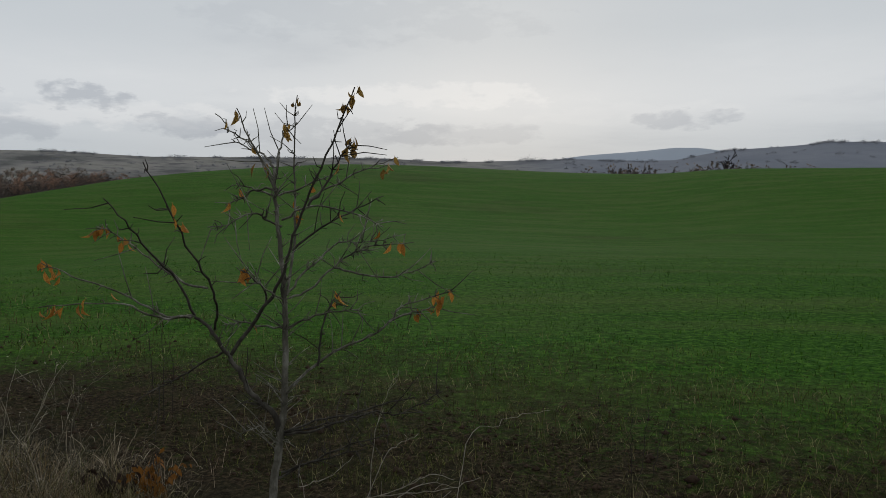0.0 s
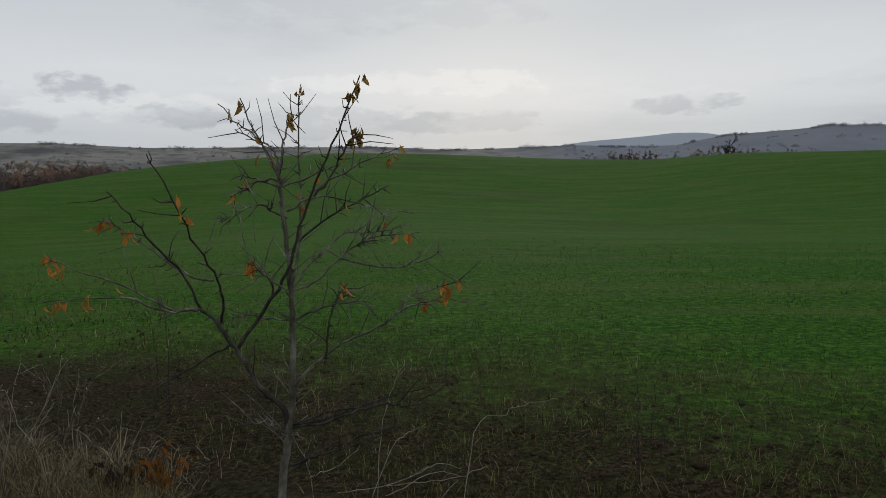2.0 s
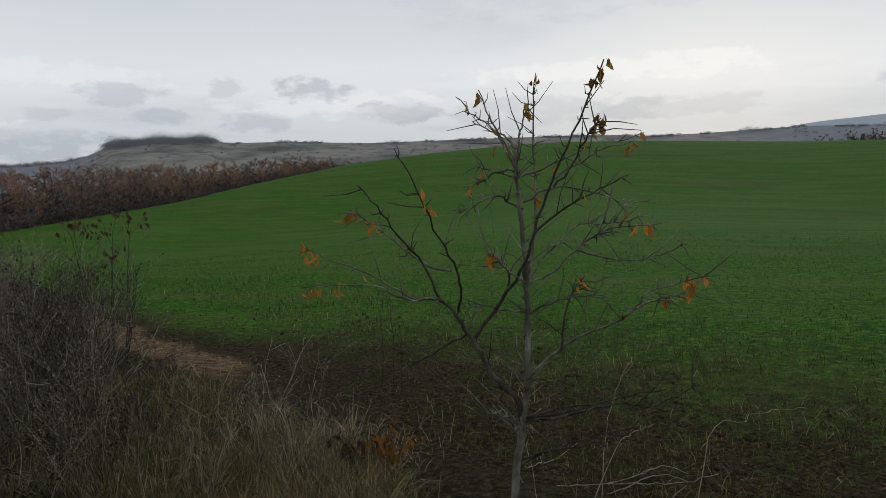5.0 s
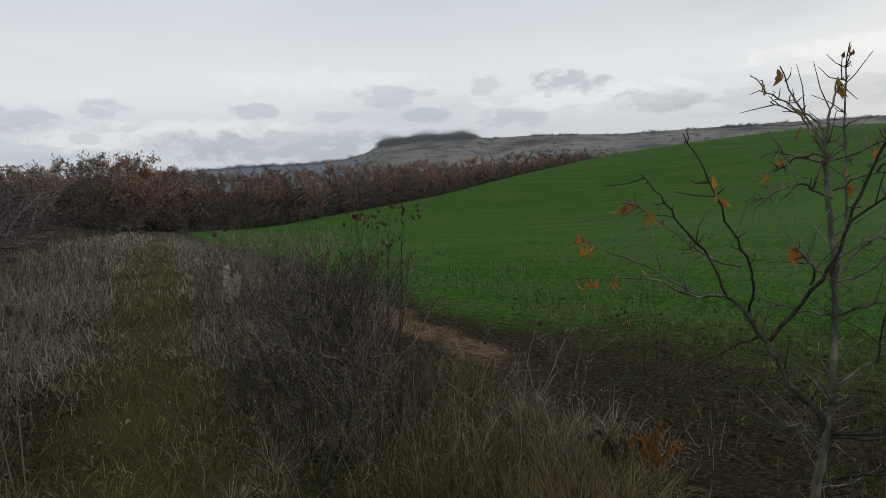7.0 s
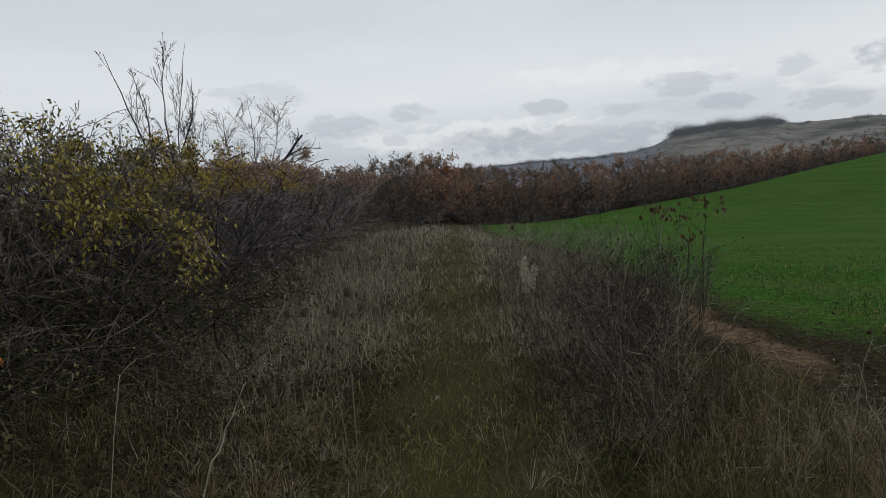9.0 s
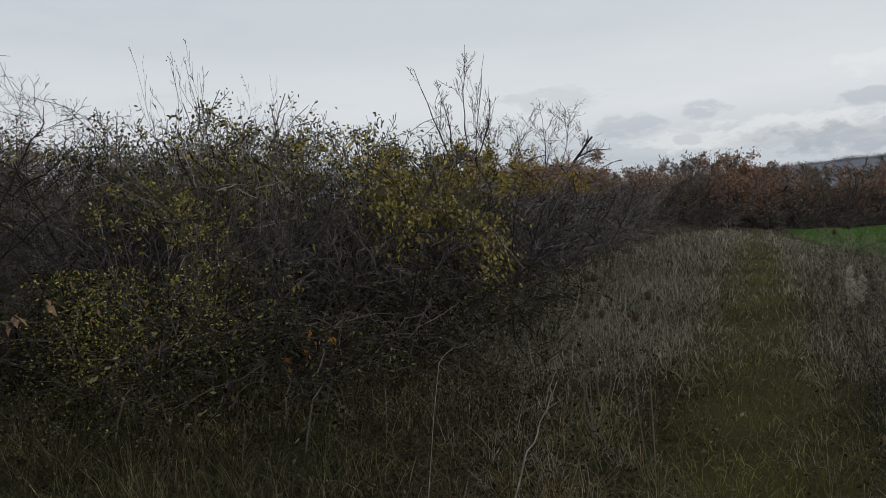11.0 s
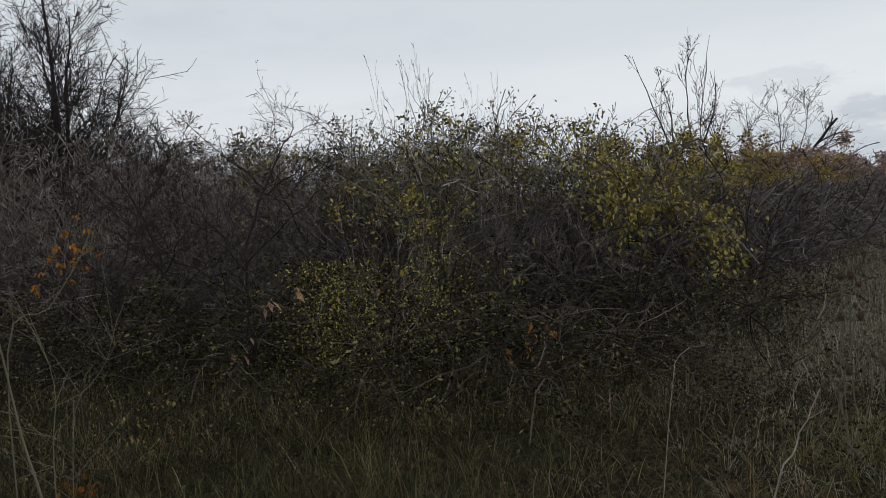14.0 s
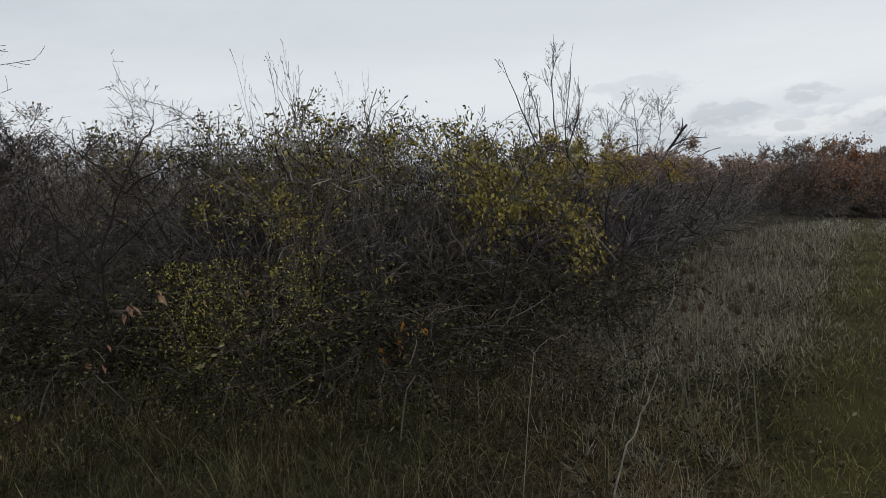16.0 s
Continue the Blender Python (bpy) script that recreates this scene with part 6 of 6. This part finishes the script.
BARE_WEED = "thin dark leafless weed on the field's headland"
for az, r, h in ((-21.6, 5.9, 0.92), (-22.4, 6.0, 0.75), (-20.9, 6.1, 0.62)):
    x, y = bearing(az, r)
    cane("bare_weed", BARE_WEED, [(x, y), (x + 0.02, y, h * 0.5), (x - 0.03, y + 0.03, h)], 0.0045, M_BARK_DARK, (0.3, 0.4, 0.5, 0.55, 0.6, 0.7, 0.75, 0.8, 0.9))
for az, r, h, lean in ((15.6, 4.4, 0.52, 0.06), (16.4, 4.45, 0.45, 0.14), (14.9, 4.4, 0.5, 0.0), (12.3, 4.9, 0.42, 0.02)):
    x, y = bearing(az, r)
    cane("bare_weed", BARE_WEED, [(x, y), (x + lean * 0.4, y, h * 0.5), (x + lean, y + 0.03, h)], 0.004, M_BARK_DARK, (0.4, 0.55, 0.7, 0.8, 0.9))


def fallen_branches():
    """Broken dry branches at the sapling's foot."""
    rng = np.random.default_rng(320)
    for k in range(6):
        az, r = rng.uniform(-16, -5), rng.uniform(3.5, 4.3)
        x, y = bearing(az, r)
        a, ln = rng.uniform(-0.6, 0.9), rng.uniform(0.45, 0.9)
        z = float(land(x, y))
        ends = [(x + math.cos(a) * ln * t, y + math.sin(a) * ln * t * 0.4) for t in (0.35, 0.7, 1.0)]
        cane("fallen_branch", "broken dry branch lying on the soil", [(x, y)] + [(q[0], q[1], float(land(*q)) + 0.015 + 0.09 * i * rng.random()) for i, q in enumerate(ends)], 0.006, M_PALE, (0.4, 0.6, 0.8), "branch")


fallen_branches()


def leafy_seedling(name, az, r, h, n, size, mat, label, seed, low=0.33):
    """A small leafy bush: thin stems, each leaf a part."""
    rng = np.random.default_rng(seed)
    x, y = bearing(az, r)
    ob = empty(name, x, y)
    tagged(ob, label, "plant")
    spots = []
    for k in range(9):
        a = rng.uniform(0, 6.283)
        tip = np.array([math.cos(a) * h * 0.55, math.sin(a) * h * 0.55, h * rng.uniform(0.6, 1.0)])
        line = bend([(0, 0, 0), tuple(tip * np.array([0.35, 0.35, 0.6])), tuple(tip)], 4)
        part("stem", tubes([(line, np.linspace(0.003, 0.0012, len(line)))], 4), M_BARK_DARK, ob)
        spots += [line[rng.integers(int(len(line) * low), len(line))] + rng.normal(0, 0.02, 3) for _ in range(n // 9)]
    tip_leaves(ob, rng, spots, size, mat, hang=-70)


M_LEAF_FERN = material("fern_orange_leaf", [(0.09, 0.036, 0.01), (0.2, 0.088, 0.02), (0.32, 0.155, 0.036)], 20, 0.7, 0.2, 100, translucent=0.3, per_object=0.35)
M_DOCK = material("dock_leaf", [(0.02, 0.014, 0.012), (0.045, 0.03, 0.024), (0.09, 0.06, 0.045)], 20, 0.7, 0.3, 80, translucent=0.1, per_object=0.3)
leafy_seedling("orange_bush", -22.2, 4.3, 0.28, 160, 0.045, M_LEAF_FERN, "small bush with orange-brown fern-like leaves", 331)
leafy_seedling("dock_plant", -24.8, 4.35, 0.28, 27, 0.10, M_DOCK, "withered dark brown dock plant with curled leaves", 332)
leafy_seedling("oak_seedling", -125.6, 5.4, 0.22, 90, 0.055, M_LEAF_FERN, "oak seedling with orange-brown leaves in the grass", 333)
leafy_seedling("orange_bush", -129.0, 9.2, 1.95, 260, 0.055, M_LEAF_ORANGE, "bush with bright orange autumn leaves before the hedge", 334, 0.75)
leafy_seedling("leafy_weed", -122.2, 6.3, 0.6, 27, 0.042, M_LEAF_YELLOW, "low weed with yellow-green leaves", 335)
leafy_seedling("yellow_sprig", -97.0, 8.2, 1.35, 27, 0.08, M_LEAF_YELLOW, "slender sprig with a few yellow leaves", 336)
leafy_seedling("red_sprig", -94.0, 7.4, 0.78, 18, 0.09, M_LEAF_ORANGE, "slender sprig with a few orange-red leaves", 337)
leafy_seedling("red_sprig", -104.8, 8.0, 1.3, 18, 0.09, M_LEAF_RUST, "slender sprig with rust-red leaves", 338)
leafy_seedling("red_sprig", -115.0, 8.0, 1.25, 9, 0.12, M_LEAF_RUST, "slender sprig with rust-red leaves", 339)


def grey_sapling():
    """A thin bare sapling among the grass at the hedge side."""
    rng = np.random.default_rng(341)
    x, y = bearing(-129.0, 3.6)
    ob = empty("bare_sapling", x, y)
    tagged(ob, "thin leafless grey sapling with long side shoots", "tree")
    foot = np.array([x, y, ob.location.z])
    for pts, r in (([spot(-127.6, -17.5, 3.6), spot(-128.6, -12.0, 3.65), spot(-129.4, -6.0, 3.7), spot(-130.2, -1.0, 3.8)], 0.012),
                   ([spot(-129.0, -6.8, 3.7), spot(-126.6, -4.3, 3.75), spot(-124.6, -1.2, 3.8), spot(-123.6, 1.2, 3.85)], 0.006),
                   ([spot(-127.0, -14.0, 3.5), spot(-126.6, -9.0, 3.5), spot(-127.8, -4.0, 3.6)], 0.005),
                   ([spot(-127.0, -10.5, 3.5), spot(-124.6, -9.4, 3.5), spot(-122.4, -6.2, 3.5)], 0.004),
                   ([spot(-126.2, -20.0, 3.5), spot(-126.0, -15.0, 3.5), spot(-125.6, -10.0, 3.55)], 0.005)):
        low = pts[0]
        lead = [(low[0] - foot[0], low[1] - foot[1], -0.02)] if r > 0.0045 else []
        line = bend(lead + [tuple(np.array(p) - foot) for p in pts], 4)
        part("stem", tubes([(line, np.linspace(r * 0.6, r * 0.2, len(line)))], 5), M_GREY_WEED, ob)
        for _ in range(9):
            i = rng.integers(len(line) // 3, len(line) - 1)
            d = unit(unit(line[i + 1] - line[i]) * 0.6 + unit(rng.normal(0, 1, 3)) + np.array([0, 0, 0.25]))
            ln = rng.uniform(0.12, 0.4)
            shoot = np.array([line[i], line[i] + d * ln * 0.5 + rng.normal(0, 0.01, 3), line[i] + d * ln])
            part("shoot", tubes([(shoot, np.array([0.0016, 0.0012, 0.0007]))], 4), M_GREY_WEED, ob)


grey_sapling()
